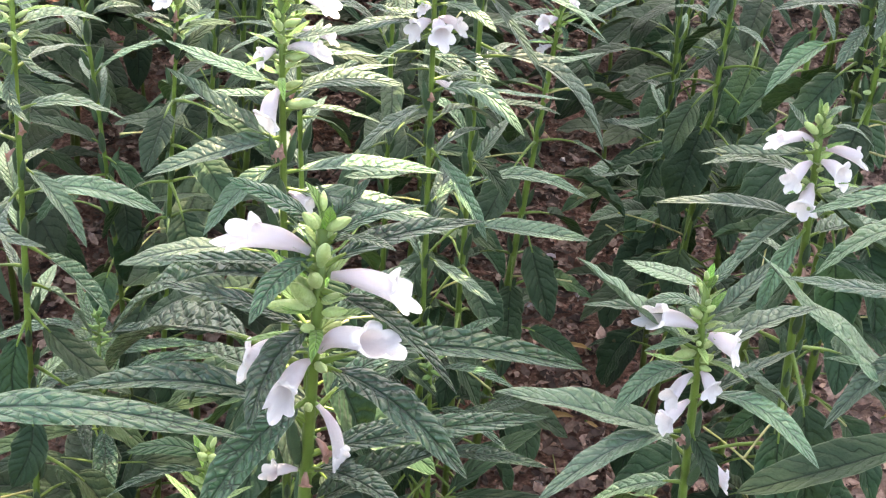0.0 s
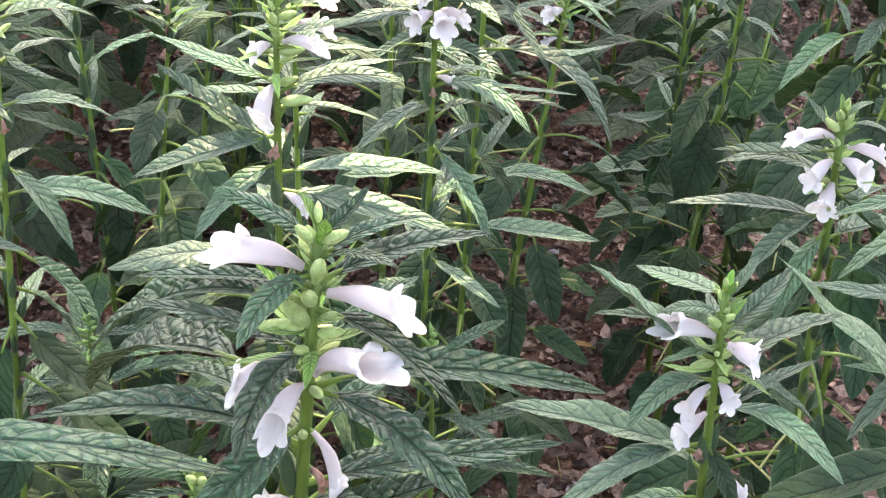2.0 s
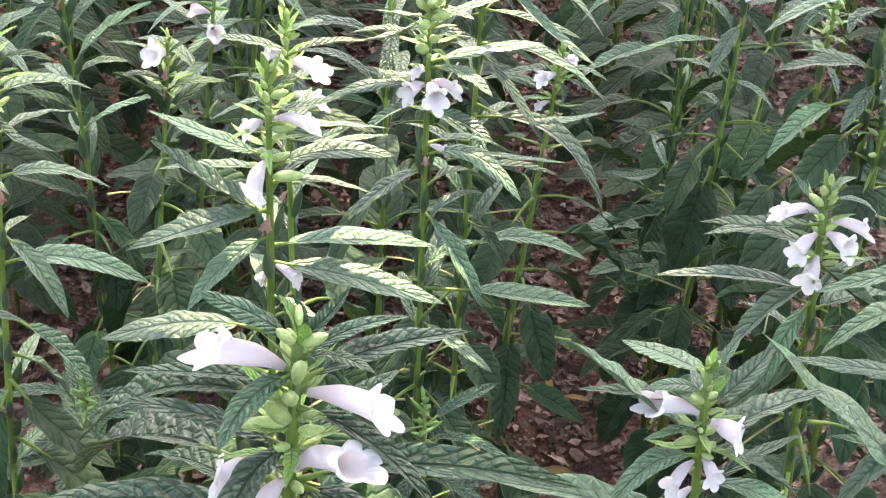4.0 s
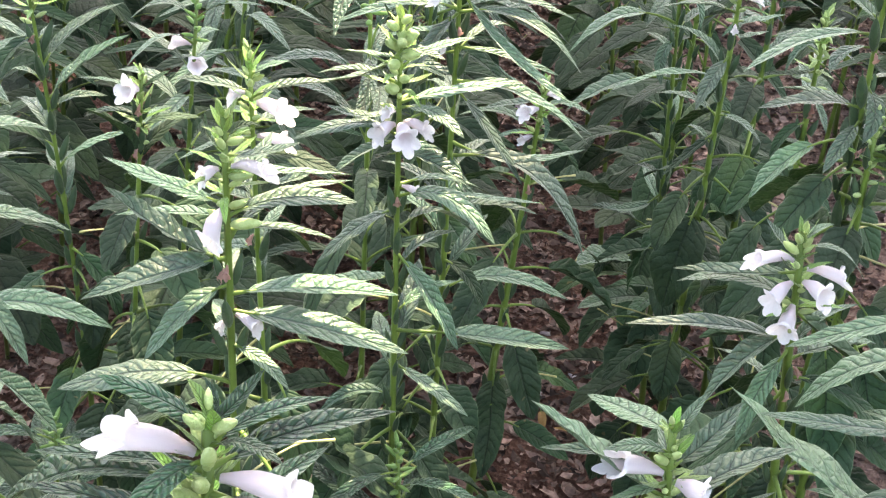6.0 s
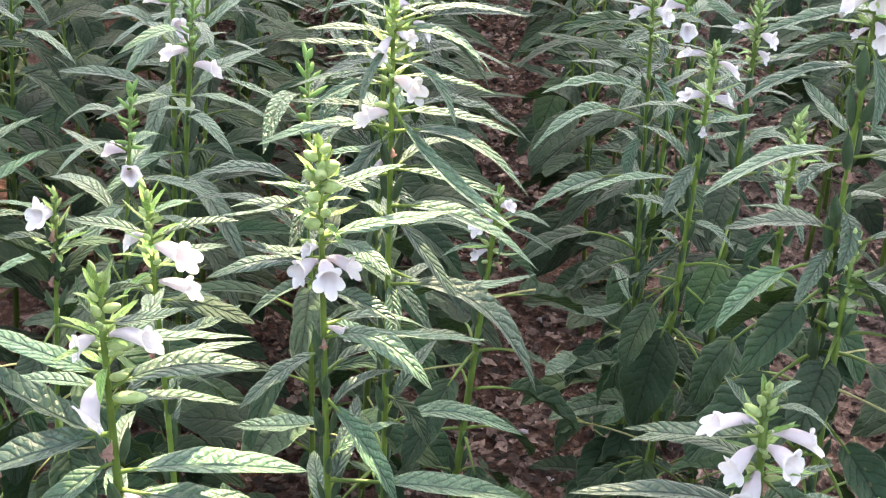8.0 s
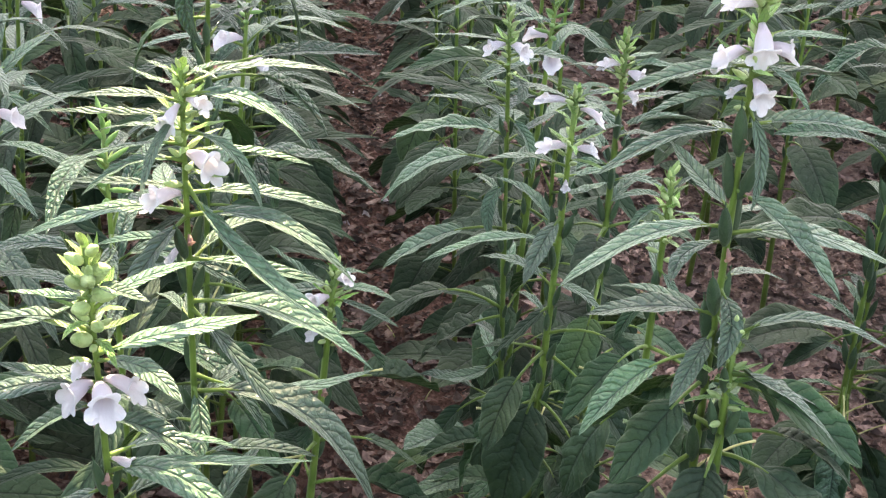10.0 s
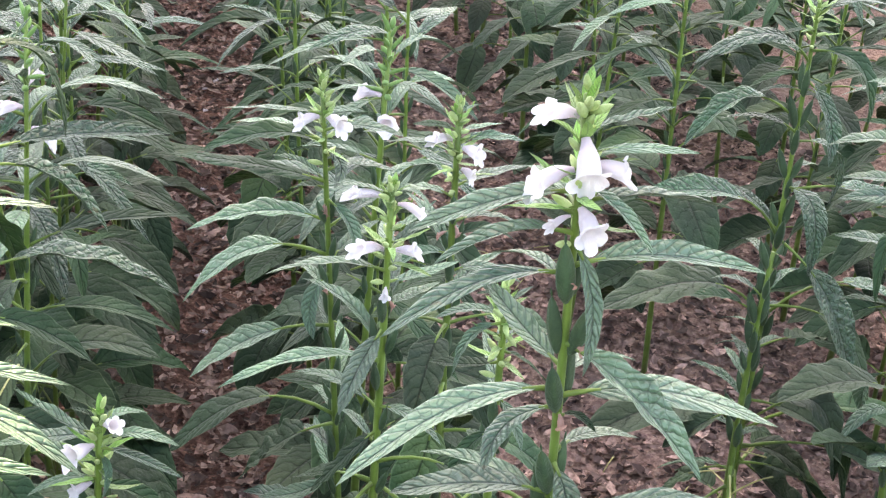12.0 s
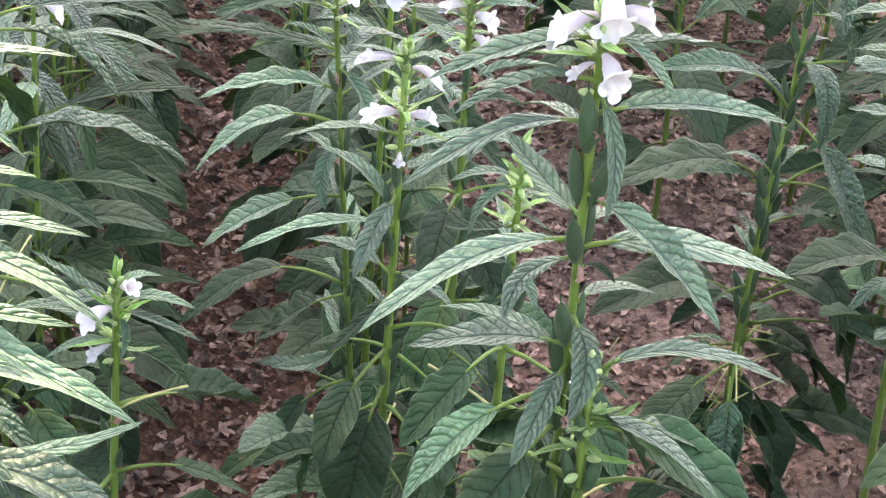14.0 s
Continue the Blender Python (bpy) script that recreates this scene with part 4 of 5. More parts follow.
leaf(p, 0.212, -37, -17, 0.086, 0.0517, 0.71, 0.25, -0.04)
leaf(p, 0.206, 0, -8, 0.179, 0.0742, 0.17, 0.40, 0.00)
leaf(p, 0.188, -17, -9, 0.166, 0.0664, 0.14, 0.40, -0.01)
leaf(p, 0.558, 180, 48, 0.066, 0.0239, -0.13, 0.10, 0.00)
leaf(p, 0.571, 0, 4, 0.063, 0.0226, 0.17, 0.10, 0.00)
leaf(p, 0.044, -157, 22, 0.111, 0.0667, 0.34, 0.20, 0.02)
leaf(p, 0.110, -59, -51, 0.093, 0.0555, 0.24, 0.15, -0.08)
leaf(p, 0.173, -11, -37, 0.126, 0.0755, 0.18, 0.15, 0.02)
leaf(p, 0.192, -16, -40, 0.094, 0.0561, 0.21, 0.10, -0.00)
leaf(p, 0.238, -25, -43, 0.129, 0.0776, 0.22, 0.10, -0.02)
leaf(p, 0.117, -49, -60, 0.108, 0.0647, 0.15, 0.15, -0.07, material=LEAF_BROAD_SHADED)
leaf(p, 0.075, -168, 0, 0.101, 0.0605, 0.24, 0.25, 0.00, material=LEAF_BROAD_SHADED)
leaf(p, 0.071, -7, -7, 0.164, 0.0791, 0.22, 0.30, 0.00, material=LEAF_BROAD_SHADED)
leaf(p, 0.180, 0, -47, 0.137, 0.0823, 0.02, 0.15, 0.00, material=LEAF_BROAD_SHADED)
finish(p, 0.183, 0.532, 0.0250)

p = plant("leafy sesame plant with broad pale green leaves over pale soil", 0.695, 1.220, 0.605, -0.098, 0.0)
leaf(p, 0.340, -168, 9, 0.105, 0.0563, 0.15, 0.20, -0.01)
leaf(p, 0.325, -167, -17, 0.049, 0.0176, 0.37, 0.10, 0.02)
leaf(p, 0.269, -148, 35, 0.140, 0.0506, 0.08, 0.10, 0.01)
leaf(p, 0.325, -26, -31, 0.053, 0.0191, 0.27, 0.10, 0.05)
leaf(p, 0.269, -132, 36, 0.102, 0.0366, 0.14, 0.10, -0.05)
leaf(p, 0.364, 108, -68, 0.057, 0.0205, 0.15, 0.20, -0.16)
leaf(p, 0.401, 180, 23, 0.059, 0.0213, 0.10, 0.25, 0.00)
leaf(p, 0.441, 148, 15, 0.059, 0.0212, 0.21, 0.20, -0.07)
leaf(p, 0.441, -151, -12, 0.043, 0.0155, 0.79, 0.20, 0.13)
leaf(p, 0.480, 180, 16, 0.067, 0.0241, 0.18, 0.15, 0.00)
leaf(p, 0.505, 158, -1, 0.056, 0.0200, 0.06, 0.20, 0.00)
leaf(p, 0.525, 162, 2, 0.067, 0.0222, 0.13, 0.25, 0.04)
leaf(p, 0.552, 180, 26, 0.061, 0.0217, 0.17, 0.15, 0.00)
leaf(p, 0.572, 180, 40, 0.088, 0.0263, 0.11, 0.10, 0.00)
leaf(p, 0.354, 0, -12, 0.081, 0.0293, 0.30, 0.20, 0.00)
leaf(p, 0.441, 0, 0, 0.063, 0.0227, 0.28, 0.20, 0.00)
leaf(p, 0.505, 0, -1, 0.051, 0.0184, 0.24, 0.15, 0.00)
finish(p, 0.364, 0.529, 0.0175, broad=False)

p = plant("sesame plant with a bare leaning stem and dark pods", 0.614, 1.330, 0.400, -0.103, 0.0282)
leaf(p, 0.343, 180, 21, 0.060, 0.0244, 0.10, 0.30)
leaf(p, 0.312, 21, -8, 0.085, 0.0346, 0.10, 0.40)
leaf(p, 0.259, 180, -31, 0.070, 0.0284, 0.10, 0.30)
leaf(p, 0.181, -142, -9, 0.133, 0.0558, 0.05, 0.35)
leaf(p, 0.204, -105, -61, 0.128, 0.0440, 0.05, 0.40)
finish(p, 0.181, 0.408, 0.025, tip=False)

p = plant("tall shaded sesame plant with long drooping leaves", 0.035, 1.170, 0.648, 0.033, 0.0)
p.blade = LEAF_PUCKERED
leaf(p, 0.626, -99, -67, 0.054, 0.0158, 0.09, 0.10, 0.21)
leaf(p, 0.610, 0, -38, 0.071, 0.0257, 0.40, 0.20, 0.00)
leaf(p, 0.546, 0, -25, 0.085, 0.0306, 0.22, 0.30, 0.00)
leaf(p, 0.552, 10, 4, 0.114, 0.0231, 0.09, 0.25, 0.02)
leaf(p, 0.482, 9, -12, 0.120, 0.0383, 0.17, 0.20, 0.04)
leaf(p, 0.613, 25, 17, 0.048, 0.0172, -0.20, 0.10, 0.01)
leaf(p, 0.589, 180, -50, 0.075, 0.0271, 0.26, 0.10, 0.00)
leaf(p, 0.517, 161, -25, 0.071, 0.0254, 0.12, 0.10, 0.00)
leaf(p, 0.458, 0, -26, 0.073, 0.0264, 0.14, 0.20, 0.00)
leaf(p, 0.528, 61, -55, 0.081, 0.0292, 0.11, 0.10, 0.05)
leaf(p, 0.633, 180, -9, 0.043, 0.0155, 0.21, 0.10, 0.00)
leaf(p, 0.482, 158, -38, 0.069, 0.0249, 0.12, 0.10, -0.02)
finish(p, 0.425, 0.593, 0.0175)

p = plant("low sesame plant with small white flowers at the furrow", 0.095, 1.020, 0.494, 0.080, 0.0)
leaf(p, 0.482, 180, 37, 0.045, 0.0130, -0.07, 0.10, 0.00)
leaf(p, 0.479, 0, -9, 0.037, 0.0111, 0.16, 0.10, 0.00)
leaf(p, 0.475, -14, -19, 0.042, 0.0084, 0.04, 0.10, -0.01)
leaf(p, 0.472, -83, -30, 0.023, 0.0055, 0.05, 0.10, -0.17)
leaf(p, 0.482, 154, -20, 0.049, 0.0168, 0.03, 0.10, -0.01)
leaf(p, 0.488, 43, -17, 0.030, 0.0104, 0.10, 0.10, -0.03)
leaf(p, 0.488, 180, 37, 0.016, 0.0059, 0.12, 0.10, 0.00)
leaf(p, 0.456, 180, -13, 0.034, 0.0122, 0.15, 0.10, 0.00)
leaf(p, 0.453, 0, -38, 0.043, 0.0155, 0.13, 0.10, 0.00)
flower(p, 0.477, -139, 7, 0.016, 0.0036)
flower(p, 0.487, -43, 29, 0.010, 0.0025)
flower(p, 0.456, -148, -4, 0.012, 0.0022)
bud(p, 0.490, -55, 45, 0.007)
bud(p, 0.489, -117, 48, 0.007)
finish(p, 0.439, 0.456, 0.0175)

p = plant("tall sesame plant with dark pods along its stem", -0.205, 1.000, 0.580, 0.032, -0.0319)
leaf(p, 0.496, 30, 33, 0.072, 0.0210, 0.10, 0.10)
leaf(p, 0.471, 20, 37, 0.074, 0.0237, 0.06, 0.10)
leaf(p, 0.436, 180, 11, 0.055, 0.0221, 0.10, 0.10)
leaf(p, 0.419, 0, 31, 0.066, 0.0201, 0.10, 0.10)
leaf(p, 0.521, -129, -37, 0.048, 0.0195, 0.10, 0.10)
leaf(p, 0.362, 180, 19, 0.061, 0.0248, 0.10, 0.10)
leaf(p, 0.353, -28, -49, 0.065, 0.0237, 0.10, 0.10)
leaf(p, 0.537, 42, 18, 0.047, 0.0190, 0.10, 0.10)
finish(p, 0.353, 0.530, 0.021)

p = plant("small sesame plant with one yellowing pale leaf", -0.177, 0.940, 0.522, 0.089, 0.0002)
leaf(p, 0.492, -147, 13, 0.038, 0.0109, 0.10, 0.05)
leaf(p, 0.462, -144, 52, 0.055, 0.0221, 0.10, 0.05)
leaf(p, 0.484, 0, 15, 0.041, 0.0157, 0.14, 0.05)
leaf(p, 0.512, 0, 37, 0.024, 0.0098, 0.06, 0.05)
leaf(p, 0.460, 32, 38, 0.047, 0.0185, 0.10, 0.10)
leaf(p, 0.508, 180, 14, 0.041, 0.0085, 0.10, 0.05)
flower(p, 0.512, -138, 18, 0.012, 0.0055)
finish(p, 0.460, 0.512, 0.0175)

p = plant("short sesame shoot with a green bud tip and long leaf", 0.328, 0.850, 0.563, -0.032, -0.0003)
leaf(p, 0.558, -8, -2, 0.072, 0.0152, 0.16, 0.08)
leaf(p, 0.539, -22, -28, 0.060, 0.0180, 0.10, 0.10)
leaf(p, 0.556, 0, -36, 0.019, 0.0077, 0.10, 0.05)
leaf(p, 0.548, 180, -60, 0.017, 0.0071, 0.10, 0.05)
leaf(p, 0.538, 40, -46, 0.045, 0.0141, 0.10, 0.05)
leaf(p, 0.532, 136, -62, 0.031, 0.0125, 0.10, 0.10)
leaf(p, 0.538, 14, -39, 0.105, 0.0256, 0.10, 0.25)
leaf(p, 0.544, 0, -52, 0.043, 0.0173, 0.08, 0.10)
flower(p, 0.557, 73, 3, 0.016, 0.0016)
flower(p, 0.551, 180, 46, 0.004, 0.0015)
bud(p, 0.560, -87, 31, 0.009)
bud(p, 0.556, -127, 46, 0.009)
bud(p, 0.548, -98, 48, 0.009)
finish(p, 0.532, 0.551, 0.0175)

p = plant("short sesame shoot with curled leaves and pale buds", -0.083, 0.470, 0.534, 0.082, 0.0001)
p.blade = LEAF_PUCKERED
leaf(p, 0.530, 180, 4, 0.030, 0.0113, 0.25, 0.05)
leaf(p, 0.525, -165, -10, 0.038, 0.0063, 0.10, 0.05)
leaf(p, 0.532, 34, -8, 0.018, 0.0057, 0.10, 0.05)
bud(p, 0.530, -113, 52, 0.009)
bud(p, 0.530, -61, 48, 0.009)
finish(p, 0.525, 0.484, 0.0175, broad=False)

p = plant("sesame plant with a long thick dark green leaf", -0.180, 0.360, 0.658, 0.048, 0.0508)
p.blade = LEAF_PUCKERED
leaf(p, 0.635, 0, 2, 0.094, 0.0190, 0.10, 0.12, 0.0, 0)
leaf(p, 0.635, 180, 21, 0.029, 0.0116, 0.10, 0.10)
leaf(p, 0.649, 95, -29, 0.046, 0.0132, 0.10, 0.10)
finish(p, 0.635, 0.608, 0.0175, broad=False)

p = plant("shaded sesame plant with long pale green leaves", 0.375, 0.610, 0.603, -0.180, 0.0)
leaf(p, 0.523, 180, 5, 0.079, 0.0197, -0.01, 0.10, 0.00)
leaf(p, 0.458, 180, 39, 0.136, 0.0489, -0.04, 0.10, 0.00)
leaf(p, 0.561, 158, -38, 0.069, 0.0247, 0.17, 0.10, -0.05)
leaf(p, 0.584, 180, -17, 0.066, 0.0141, 0.03, 0.10, 0.00)
leaf(p, 0.440, -174, -20, 0.102, 0.0368, -0.01, 0.10, -0.01)
leaf(p, 0.492, -160, -30, 0.068, 0.0204, 0.15, 0.10, 0.02)
leaf(p, 0.512, 0, 2, 0.045, 0.0161, 0.14, 0.10, 0.00)
leaf(p, 0.546, 0, 2, 0.040, 0.0143, 0.15, 0.10, 0.00)
leaf(p, 0.465, 0, -28, 0.069, 0.0250, 0.16, 0.10, 0.00)
finish(p, 0.407, 0.537, 0.0175)

p = plant("tall sesame plant with sun-flecked leaves at the edge of the row", -0.214, 0.720, 0.624, 0.072, 0.0)
leaf(p, 0.580, 0, -43, 0.038, 0.0135, -0.23, 0.10, 0.00)
leaf(p, 0.565, -66, -31, 0.038, 0.0090, -0.10, 0.10, 0.15)
leaf(p, 0.537, 20, -13, 0.057, 0.0193, 0.14, 0.10, 0.00)
leaf(p, 0.491, -63, -5, 0.056, 0.0141, -0.00, 0.10, 0.32)
leaf(p, 0.505, -29, -42, 0.056, 0.0175, 0.09, 0.10, -0.01)
leaf(p, 0.486, 7, -10, 0.076, 0.0242, 0.15, 0.10, 0.01)
leaf(p, 0.583, 36, -9, 0.051, 0.0182, 0.11, 0.10, -0.02)
leaf(p, 0.598, 0, 9, 0.031, 0.0113, 0.16, 0.10, 0.00)
leaf(p, 0.455, 0, -47, 0.064, 0.0230, 0.06, 0.20, 0.00)
leaf(p, 0.429, 36, -57, 0.063, 0.0226, 0.10, 0.20, -0.00)
leaf(p, 0.440, 180, -33, 0.068, 0.0246, 0.16, 0.20, 0.00)
leaf(p, 0.519, 180, -19, 0.061, 0.0219, 0.18, 0.10, 0.00)
leaf(p, 0.568, 180, -11, 0.046, 0.0165, 0.20, 0.10, 0.00)
leaf(p, 0.413, -18, -36, 0.077, 0.0308, -0.04, 0.20, 0.03)
leaf(p, 0.405, -92, -62, 0.065, 0.0250, 0.06, 0.20, 0.10)
leaf(p, 0.372, 0, -45, 0.091, 0.0447, 0.03, 0.25, 0.00)
leaf(p, 0.347, -106, -55, 0.055, 0.0321, 0.06, 0.25, -0.15)
finish(p, 0.329, 0.542, 0.0175)

# ---- the rows of plants behind and beside ----
def field_plant(seed, height, blooming):
    rng = random.Random(seed)
    p = plant("leafy green sesame plant with white flowers in the field" if blooming else "leafy green sesame plant with dark pods and no flowers", 0, 0, height, rng.uniform(-0.06, 0.06), rng.uniform(-0.02, 0.02), rng.uniform(-0.05, 0.05), False, seed)
    p.blade = LEAF if blooming else LEAF_PUCKERED
    z, turn = height - 0.025, rng.uniform(0, 90)
    while z > 0.09:
        young = (height - z) / height
        for k in (0, 180):
            if rng.random() < 0.92:
                length = min(0.11, 0.055 + 0.16 * young) * rng.uniform(0.85, 1.2)
                width = length * (rng.uniform(0.18, 0.24) if z > 0.30 else rng.uniform(0.42, 0.58))
                # below 0.38 m even narrow leaves get the darker colour, as painted shade
                leaf(p, z, turn + k + rng.uniform(-20, 20), rng.uniform(-14, 30) - 28 * young, length, width, rng.uniform(0.06, 0.24), 0.08 + 0.25 * young, material=LEAF_BROAD_SHADED if z < 0.38 else None)
        turn += 90
        z -= rng.uniform(0.021, 0.030) * (0.75 + 0.7 * young)
    top = height - 0.045
    for k in range(rng.randint(1, 3) if blooming else 0):
        flower(p, top - 0.012 * k, turn + 130 * k, rng.uniform(-25, 20), rng.uniform(0.017, 0.023), 0.0042)
    finish(p, height, top - 0.04, broad=False)
    return p.root


def build_field():
    rng = random.Random(11)
    kinds = [field_plant(100 + k, rng.uniform(0.47, 0.60), k > 2) for k in range(8)]
    used = set()
    taken = [(o.location.x, o.location.y) for o in bpy.data.objects if o.name.startswith("sesame_plant") and o not in kinds]
    for row, middle in enumerate((-1.07, -0.85, -0.63, -0.41, -0.19, 0.03, 0.30, 0.64, 0.92, 1.20)):
        y = 0.2
        while y < 3.1:
            y += rng.uniform(0.070, 0.120) if y < 1.8 else rng.uniform(0.11, 0.17)
            x = middle + 0.01 * y + rng.gauss(0, 0.025)
            if any((x - a) ** 2 + (y - b) ** 2 < 0.075 ** 2 for a, b in taken):
                continue
            low = 0.60 <= y < 0.95 and -0.30 < x < 0.10
            if low and rng.random() < 0.35:
                continue
            if y < 0.60 and -0.30 < x < 0.55:
                continue
            if 0.60 <= y < 1.25 and 0.10 <= x < 0.62:
                continue
            if 0.42 < x < 0.80 and 0.9 < y < 1.72 and rng.random() < (0.97 if x < 0.63 else 0.7):
                continue
            if abs(x - 0.18 - 0.06 * y) > 0.22 + 0.36 * y:
                continue
            k = rng.randrange(3) if y < 1.1 else rng.randrange(len(kinds))
            m = pose(x, y, 0, rng.uniform(-4, 4), rng.uniform(-4, 4), rng.uniform(0, 360))
            if k in used:
                made = copy_thing(kinds[k], m)
            else:
                made = kinds[k]
                made.matrix_basis = m
                used.add(k)
            made.scale = (1, 1, rng.uniform(0.92, 1.1) * (0.66 if low else 1.0))


build_field()


# ---- clods, litter and fallen flowers on the soil ----
def scatter_lumps(name, label, count, low, high, material, seed, flat):
    rng = random.Random(seed)
    verts, faces = [], []
    for _ in range(count):
        x, y, r = rng.uniform(-0.6, 1.3), rng.uniform(0.7, 3.4), rng.uniform(low, high) * rng.random() ** 0.5
        spin = rng.uniform(0, 6.28)
        at, h = len(verts), soil_height(x, y)
        for tier, (spread_, up) in enumerate(((1.0, -0.15), (0.95, 0.45), (0.5, 0.9))):
            for j in range(6):
                a = spin + 2 * math.pi * j / 6
                k = r * spread_ * rng.uniform(0.7, 1.15)
                verts.append((x + k * math.cos(a), y + 0.8 * k * math.sin(a), h + flat * r * (up + rng.uniform(-0.12, 0.12))))
        for tier in range(2):
            for j in range(6):
                a, b = at + tier * 6 + j, at + tier * 6 + (j + 1) % 6
                faces.append((a, b, b + 6, a + 6))
        faces.append(tuple(at + 12 + j for j in range(6)))
    mesh = bpy.data.meshes.new(name)
    mesh.from_pydata(verts, [], faces)
    mesh.materials.append(material)
    return tagged(new(name, mesh), label, "soil clods", kind="stuff")


scatter_lumps("soil_clods", "small red-brown clods lying on the field soil", 6500, 0.002, 0.010, CLOD, 3, 0.55)


def scatter_litter():
    rng = random.Random(5)
    verts, faces = [], []
    for _ in range(46000):
        x, y, r = rng.uniform(-0.4, 1.15), rng.uniform(0.75, 3.3), rng.uniform(0.002, 0.008) * (1.8 if rng.random() < 0.3 else 1.0)
        a, b = rng.uniform(0, 6.28), rng.uniform(0.3, 0.6)
        ca, sa, at, h = math.cos(a), math.sin(a), len(verts), soil_height(x, y) + 0.004
        for u, v, w in ((-1, 0, 0.1), (-0.3, b, 0.25), (0.4, b * 0.8, 0.1), (1, 0, 0.35), (0.4, -b * 0.8, 0.2), (-0.3, -b, 0.05), (0, 0, -0.1)):
            verts.append((x + r * (u * ca - v * sa), y + r * (u * sa + v * ca), h + r * (w + rng.uniform(-0.25, 0.35))))
        faces += [(at + j, at + (j + 1) % 6, at + 6) for j in range(6)]
    mesh = bpy.data.meshes.new("leaf_litter")
    mesh.from_pydata(verts, [], faces)
    mesh.materials.append(LITTER)
    tagged(new("leaf_litter", mesh), "dry brown leaf scraps strewn over the soil", "leaf litter", kind="stuff")


scatter_litter()


def fallen_flower(x, y, turn, size):
    p = Plant()
    p.height, p.lean, p.bend, p.lean_y, p.fine, p.thick = 1.0, 0.0, 0.0, 0.0, False, 0.0
    p.rng = random.Random(int(1e4 * x))
    p.root = None
    ob = flower(p, 0.0, turn, 4, size, size * 0.20)
    ob.name = "fallen_flower"
    ob.location = (x, y, soil_height(x, y) + size * 0.2)
    tagged(ob, "fallen white flower lying on the red-brown soil", "flower", "fallen flowers")


def build_fallen():
    rng = random.Random(21)
    for _ in range(34):
        y = rng.uniform(1.0, 3.0)
        x = (0.19 if rng.random() < 0.75 else 0.55) + 0.012 * y + rng.gauss(0, 0.05)
        fallen_flower(x, y, rng.uniform(0, 360), rng.uniform(0.010, 0.018))


build_fallen()


def loose(seed):
    p = Plant()
    p.height, p.lean, p.bend, p.lean_y, p.fine, p.thick = 1.0, 0.0, 0.0, 0.0, True, 0.0
    p.rng, p.root = random.Random(seed), None
    return p


def build_dead_bits():
    """Yellowed leaves and dry stalks that lie on the soil."""
    rng = random.Random(33)
    for k in range(18):
        y = rng.uniform(1.0, 2.4)
        x = (0.20 if k % 2 else 0.50) + 0.012 * y + rng.gauss(0, 0.05)
        length = rng.uniform(0.020, 0.040)
        ob = leaf(loose(500 + k), 0.0, rng.uniform(0, 360), rng.uniform(-4, 4), length, length * rng.uniform(0.3, 0.42), 0.08, 0.1, material=OCHRE)
        ob.name = "fallen_leaf"
        ob.location = (x, y, soil_height(x, y) + 0.008)
        tagged(ob, "small yellowed dead leaf lying on the soil", "leaf", "fallen leaves")
    for k in range(30):
        y = rng.uniform(0.95, 2.4)
        x = (0.20 if k % 3 == 0 else 0.55) + 0.012 * y + rng.gauss(0, 0.06)
        ob = bare_stalk(loose(600 + k), 0.0, rng.uniform(0, 360), rng.uniform(-3, 6), rng.uniform(0.025, 0.065))
        ob.name = "dry_stalk"
        ob.location = (x, y, soil_height(x, y) + 0.007)
        tagged(ob, "thin pale dry stalk lying on the soil", "stalk", "dry stalks on the soil")


build_dead_bits()


# ---- the rest of the field, all round ----
def build_far_rows():
    rng = random.Random(17)
    verts, faces = [], []
    for row in range(-32, 34):
        y = -6.0
        while y < 12.0:
            y += rng.uniform(0.12, 0.20)
            x = 0.03 + 0.22 * row + rng.gauss(0, 0.03)
            if abs(x - 0.18 - 0.06 * y) < 0.24 + 0.36 * max(y, 0.0) and -0.3 < y < 3.30:
                continue
            if abs(x - 0.1) < 0.36 and -0.8 < y < 0.7:
                continue
            tall, turn = rng.uniform(0.46, 0.62), rng.uniform(0, 6.28)
            at = len(verts)
            verts += [(x - 0.003, y, -0.02), (x + 0.003, y - 0.002, -0.02), (x, y + 0.004, -0.02), (x, y, tall)]
            faces += [(at, at + 1, at + 3), (at + 1, at + 2, at + 3), (at + 2, at, at + 3)]
            for k in range(22):
                z = tall - 0.01 - 0.024 * k
                a = turn + 1.57 * (k // 2) + math.pi * (k % 2) + rng.uniform(-0.3, 0.3)
                r, w = rng.uniform(0.07, 0.12), rng.uniform(0.010, 0.017) + 0.0006 * k
                ca, sa, drop = math.cos(a), math.sin(a), rng.uniform(-0.06, 0.01)
                at = len(verts)
                verts += [(x, y, z), (x + 0.45 * r * ca - w * sa, y + 0.45 * r * sa + w * ca, z + 0.012), (x + r * ca, y + r * sa, z + drop), (x + 0.45 * r * ca + w * sa, y + 0.45 * r * sa - w * ca, z + 0.012), (x + 0.5 * r * ca, y + 0.5 * r * sa, z + 0.006)]
                faces += [(at, at + 4, at + 1), (at + 1, at + 4, at + 2), (at + 4, at, at + 3), (at + 4, at + 3, at + 2)]
    mesh = bpy.data.meshes.new("sesame_rows")
    mesh.from_pydata(verts, [], faces)
    mesh.materials.append(FIELD_LEAF)
    tagged(new("sesame_rows", mesh), "rows of leafy green sesame farther off in the field", "sesame rows", kind="stuff")


build_far_rows()


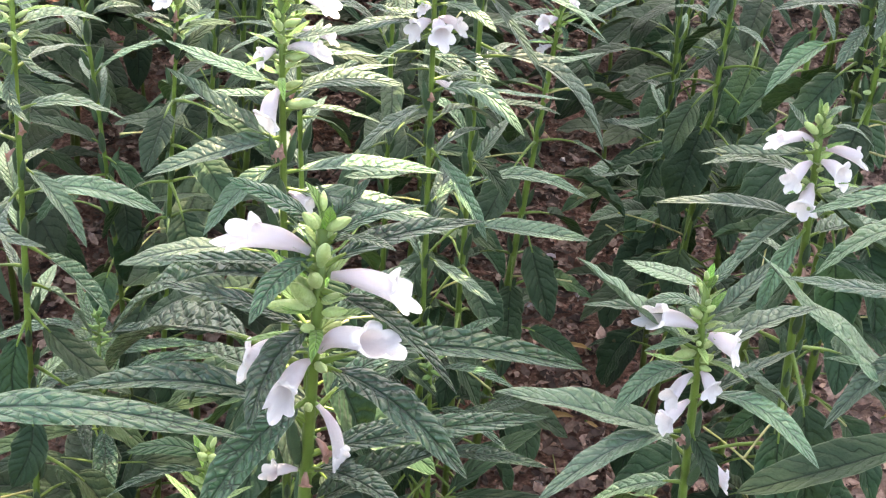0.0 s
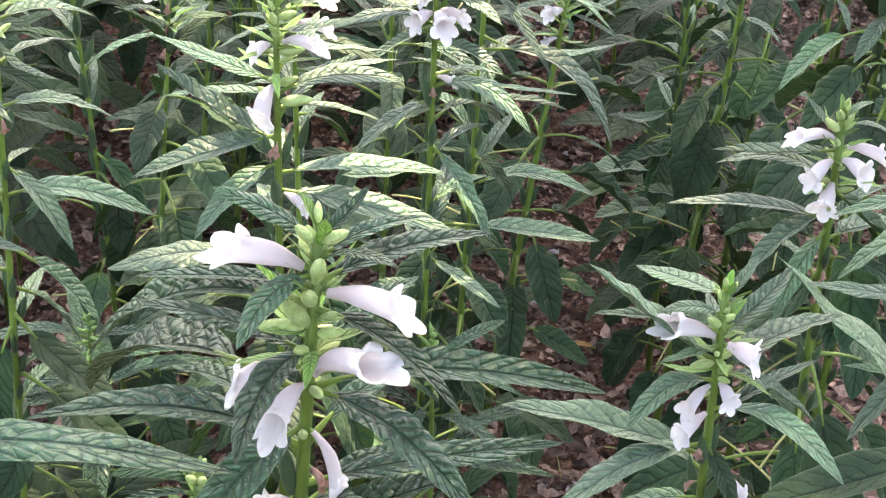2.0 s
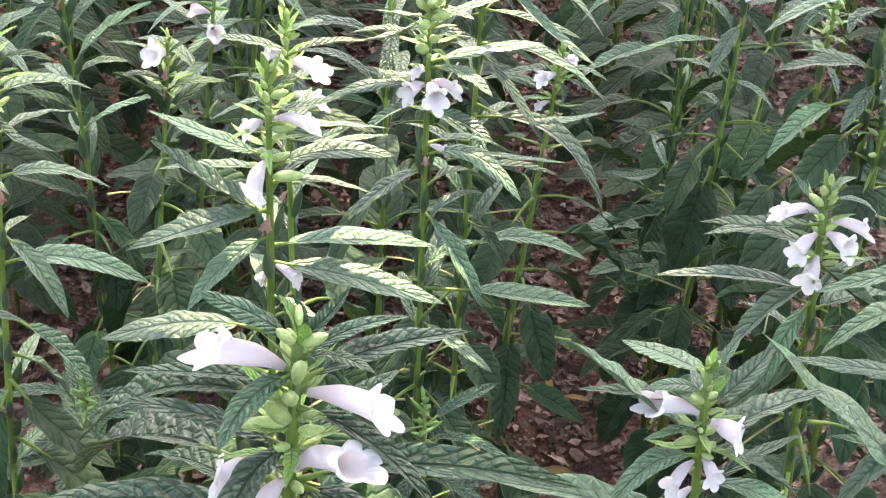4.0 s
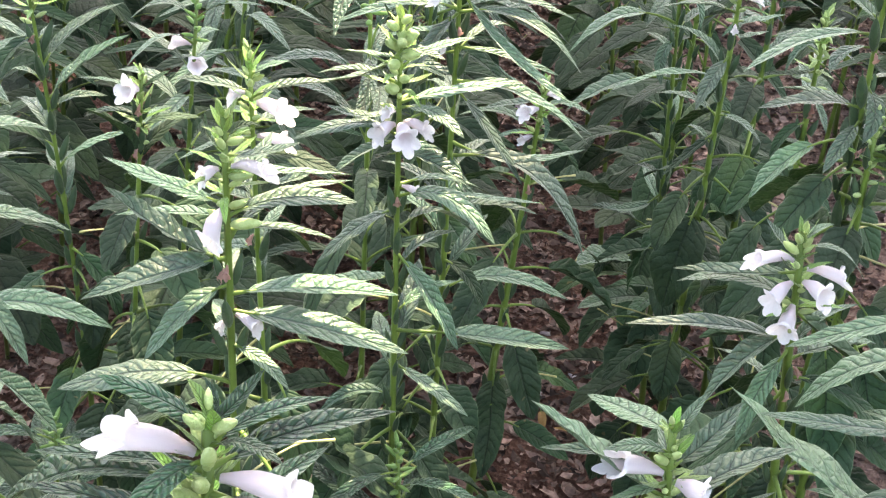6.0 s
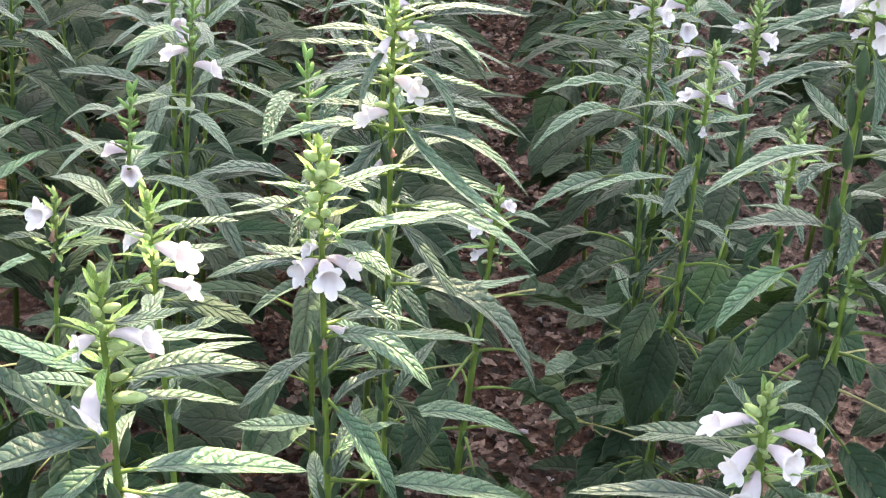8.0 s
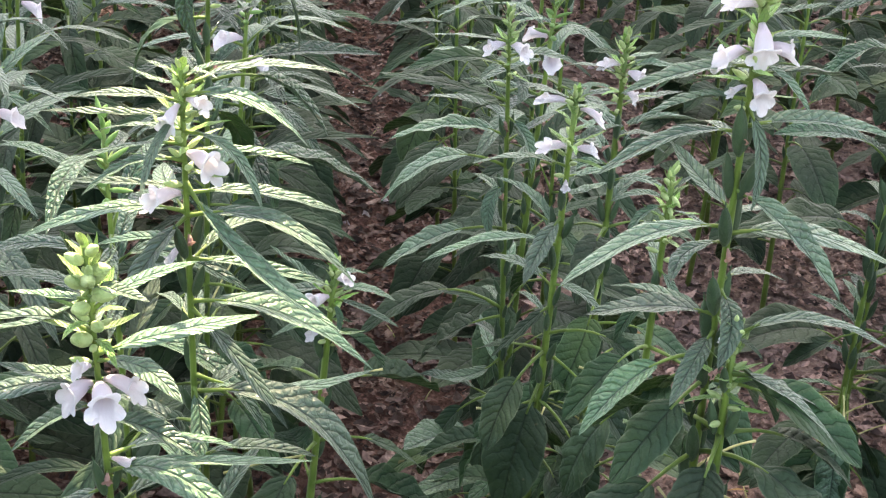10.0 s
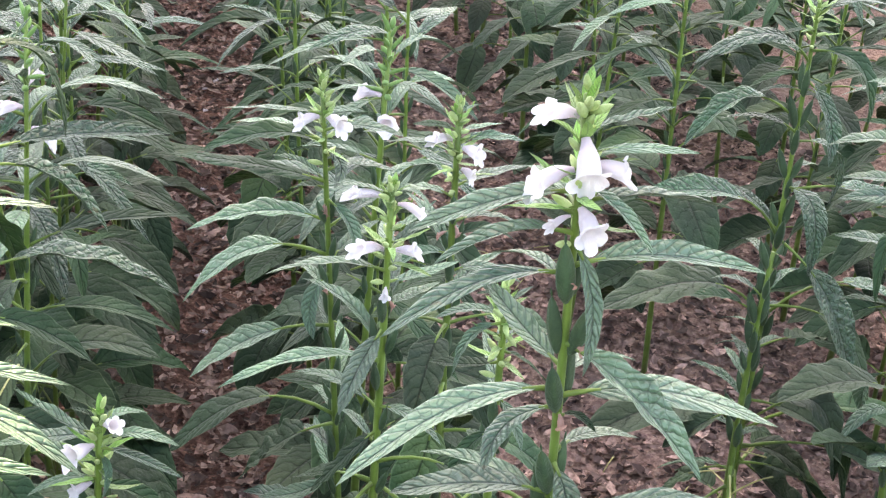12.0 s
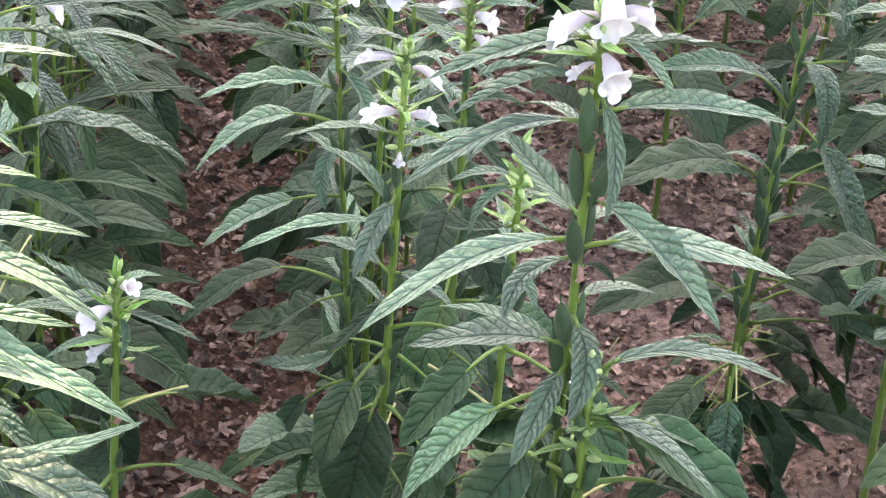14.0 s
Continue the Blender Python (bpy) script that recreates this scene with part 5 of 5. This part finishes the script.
# ---- the tree whose crown shades most of the field ----
def build_tree():
    rng = random.Random(8)
    height = 7.0
    shift = SUN_DIRECTION * (height / SUN_DIRECTION.z)
    root = tagged(new("shade_tree"), "broad leafy tree whose crown shades the field", "tree")
    foot = Vector((3.2, 8.0, 0))
    path = [foot + Vector((0.05 * math.sin(k), 0.06 * math.cos(k * 1.3), 0.78 * k - 0.1)) for k in range(9)]
    verts, faces = tube(path, [0.19 - 0.012 * k for k in range(9)], 10, 0.03)
    root.location = (0, 0, 0)
    link_mesh("trunk", verts, faces, BARK, root)
    top = path[-1]
    for k in range(9):
        end = Vector((shift.x + rng.choice((-1, 1)) * rng.uniform(0.6, 1.6) + 0.2, shift.y + rng.uniform(-0.5, 4.0), height + rng.uniform(0.0, 0.7)))
        mid = (top + end) / 2 + Vector((0, 0, 0.25))
        verts, faces = tube([path[6], (path[6] + mid) / 2, mid, (mid + end) / 2, end], [0.08, 0.06, 0.045, 0.03, 0.012], 7)
        link_mesh("limb", verts, faces, BARK, root)
    verts, faces = [], []
    for _ in range(30000):
        gx, gy, h = rng.uniform(-2.6, 3.0), rng.uniform(-1.6, 4.6), height + rng.uniform(-0.5, 0.9)
        rim = ((gx - 0.2) / 2.5) ** 2 + ((gy - 1.6) / 2.8) ** 2 + 0.35 * noise.noise((gx * 1.6, gy * 1.6, 4.0))
        if rim > 1.0:
            continue
        # the gap in the crown through which the sun falls on the row
        gap = ((gx + 0.02) / 0.225) ** 2 + ((gy - 0.82) / 0.19) ** 2
        clump = noise.noise((gx * 9, gy * 9, 2.0)) > (-0.04 if gx < -0.10 else 0.42)
        if gap < 1.0 + 0.4 * noise.noise((gx * 5, gy * 5, 0)) and not clump:
            continue
        # small holes farther out that fleck the next row
        if -0.36 < gx < -0.10 and 0.50 < gy < 0.92 and noise.noise((gx * 15, gy * 15, 7.0)) > 0.10:
            continue
        if ((gx - 0.10) / 0.135) ** 2 + ((gy - 1.11) / 0.105) ** 2 < 1.0 and noise.noise((gx * 11, gy * 11, 3.0)) > -0.25:
            continue
        # gx and gy are where its shadow falls at mid height of the plants
        at = Vector((gx, gy, 0.5)) + SUN_DIRECTION * ((h - 0.5) / SUN_DIRECTION.z)
        a, tilt, size = rng.uniform(0, 6.28), rng.uniform(-0.6, 0.6), rng.uniform(0.055, 0.085) * (1.7 if gx > 0.12 and gy > 0.76 else 1.0)
        ahead = Vector((math.cos(a), math.sin(a), tilt)).normalized()
        side = ahead.cross(Vector((0, 0, 1))).normalized()
        k = len(verts)
        verts += [at - ahead * size, at + side * size * 0.5, at + ahead * size, at - side * size * 0.5 + Vector((0, 0, 0.01))]
        faces.append((k, k + 1, k + 2, k + 3))
    tagged(link_mesh("crown", verts, faces, TREE_LEAF, root), kind="stuff")


build_tree()
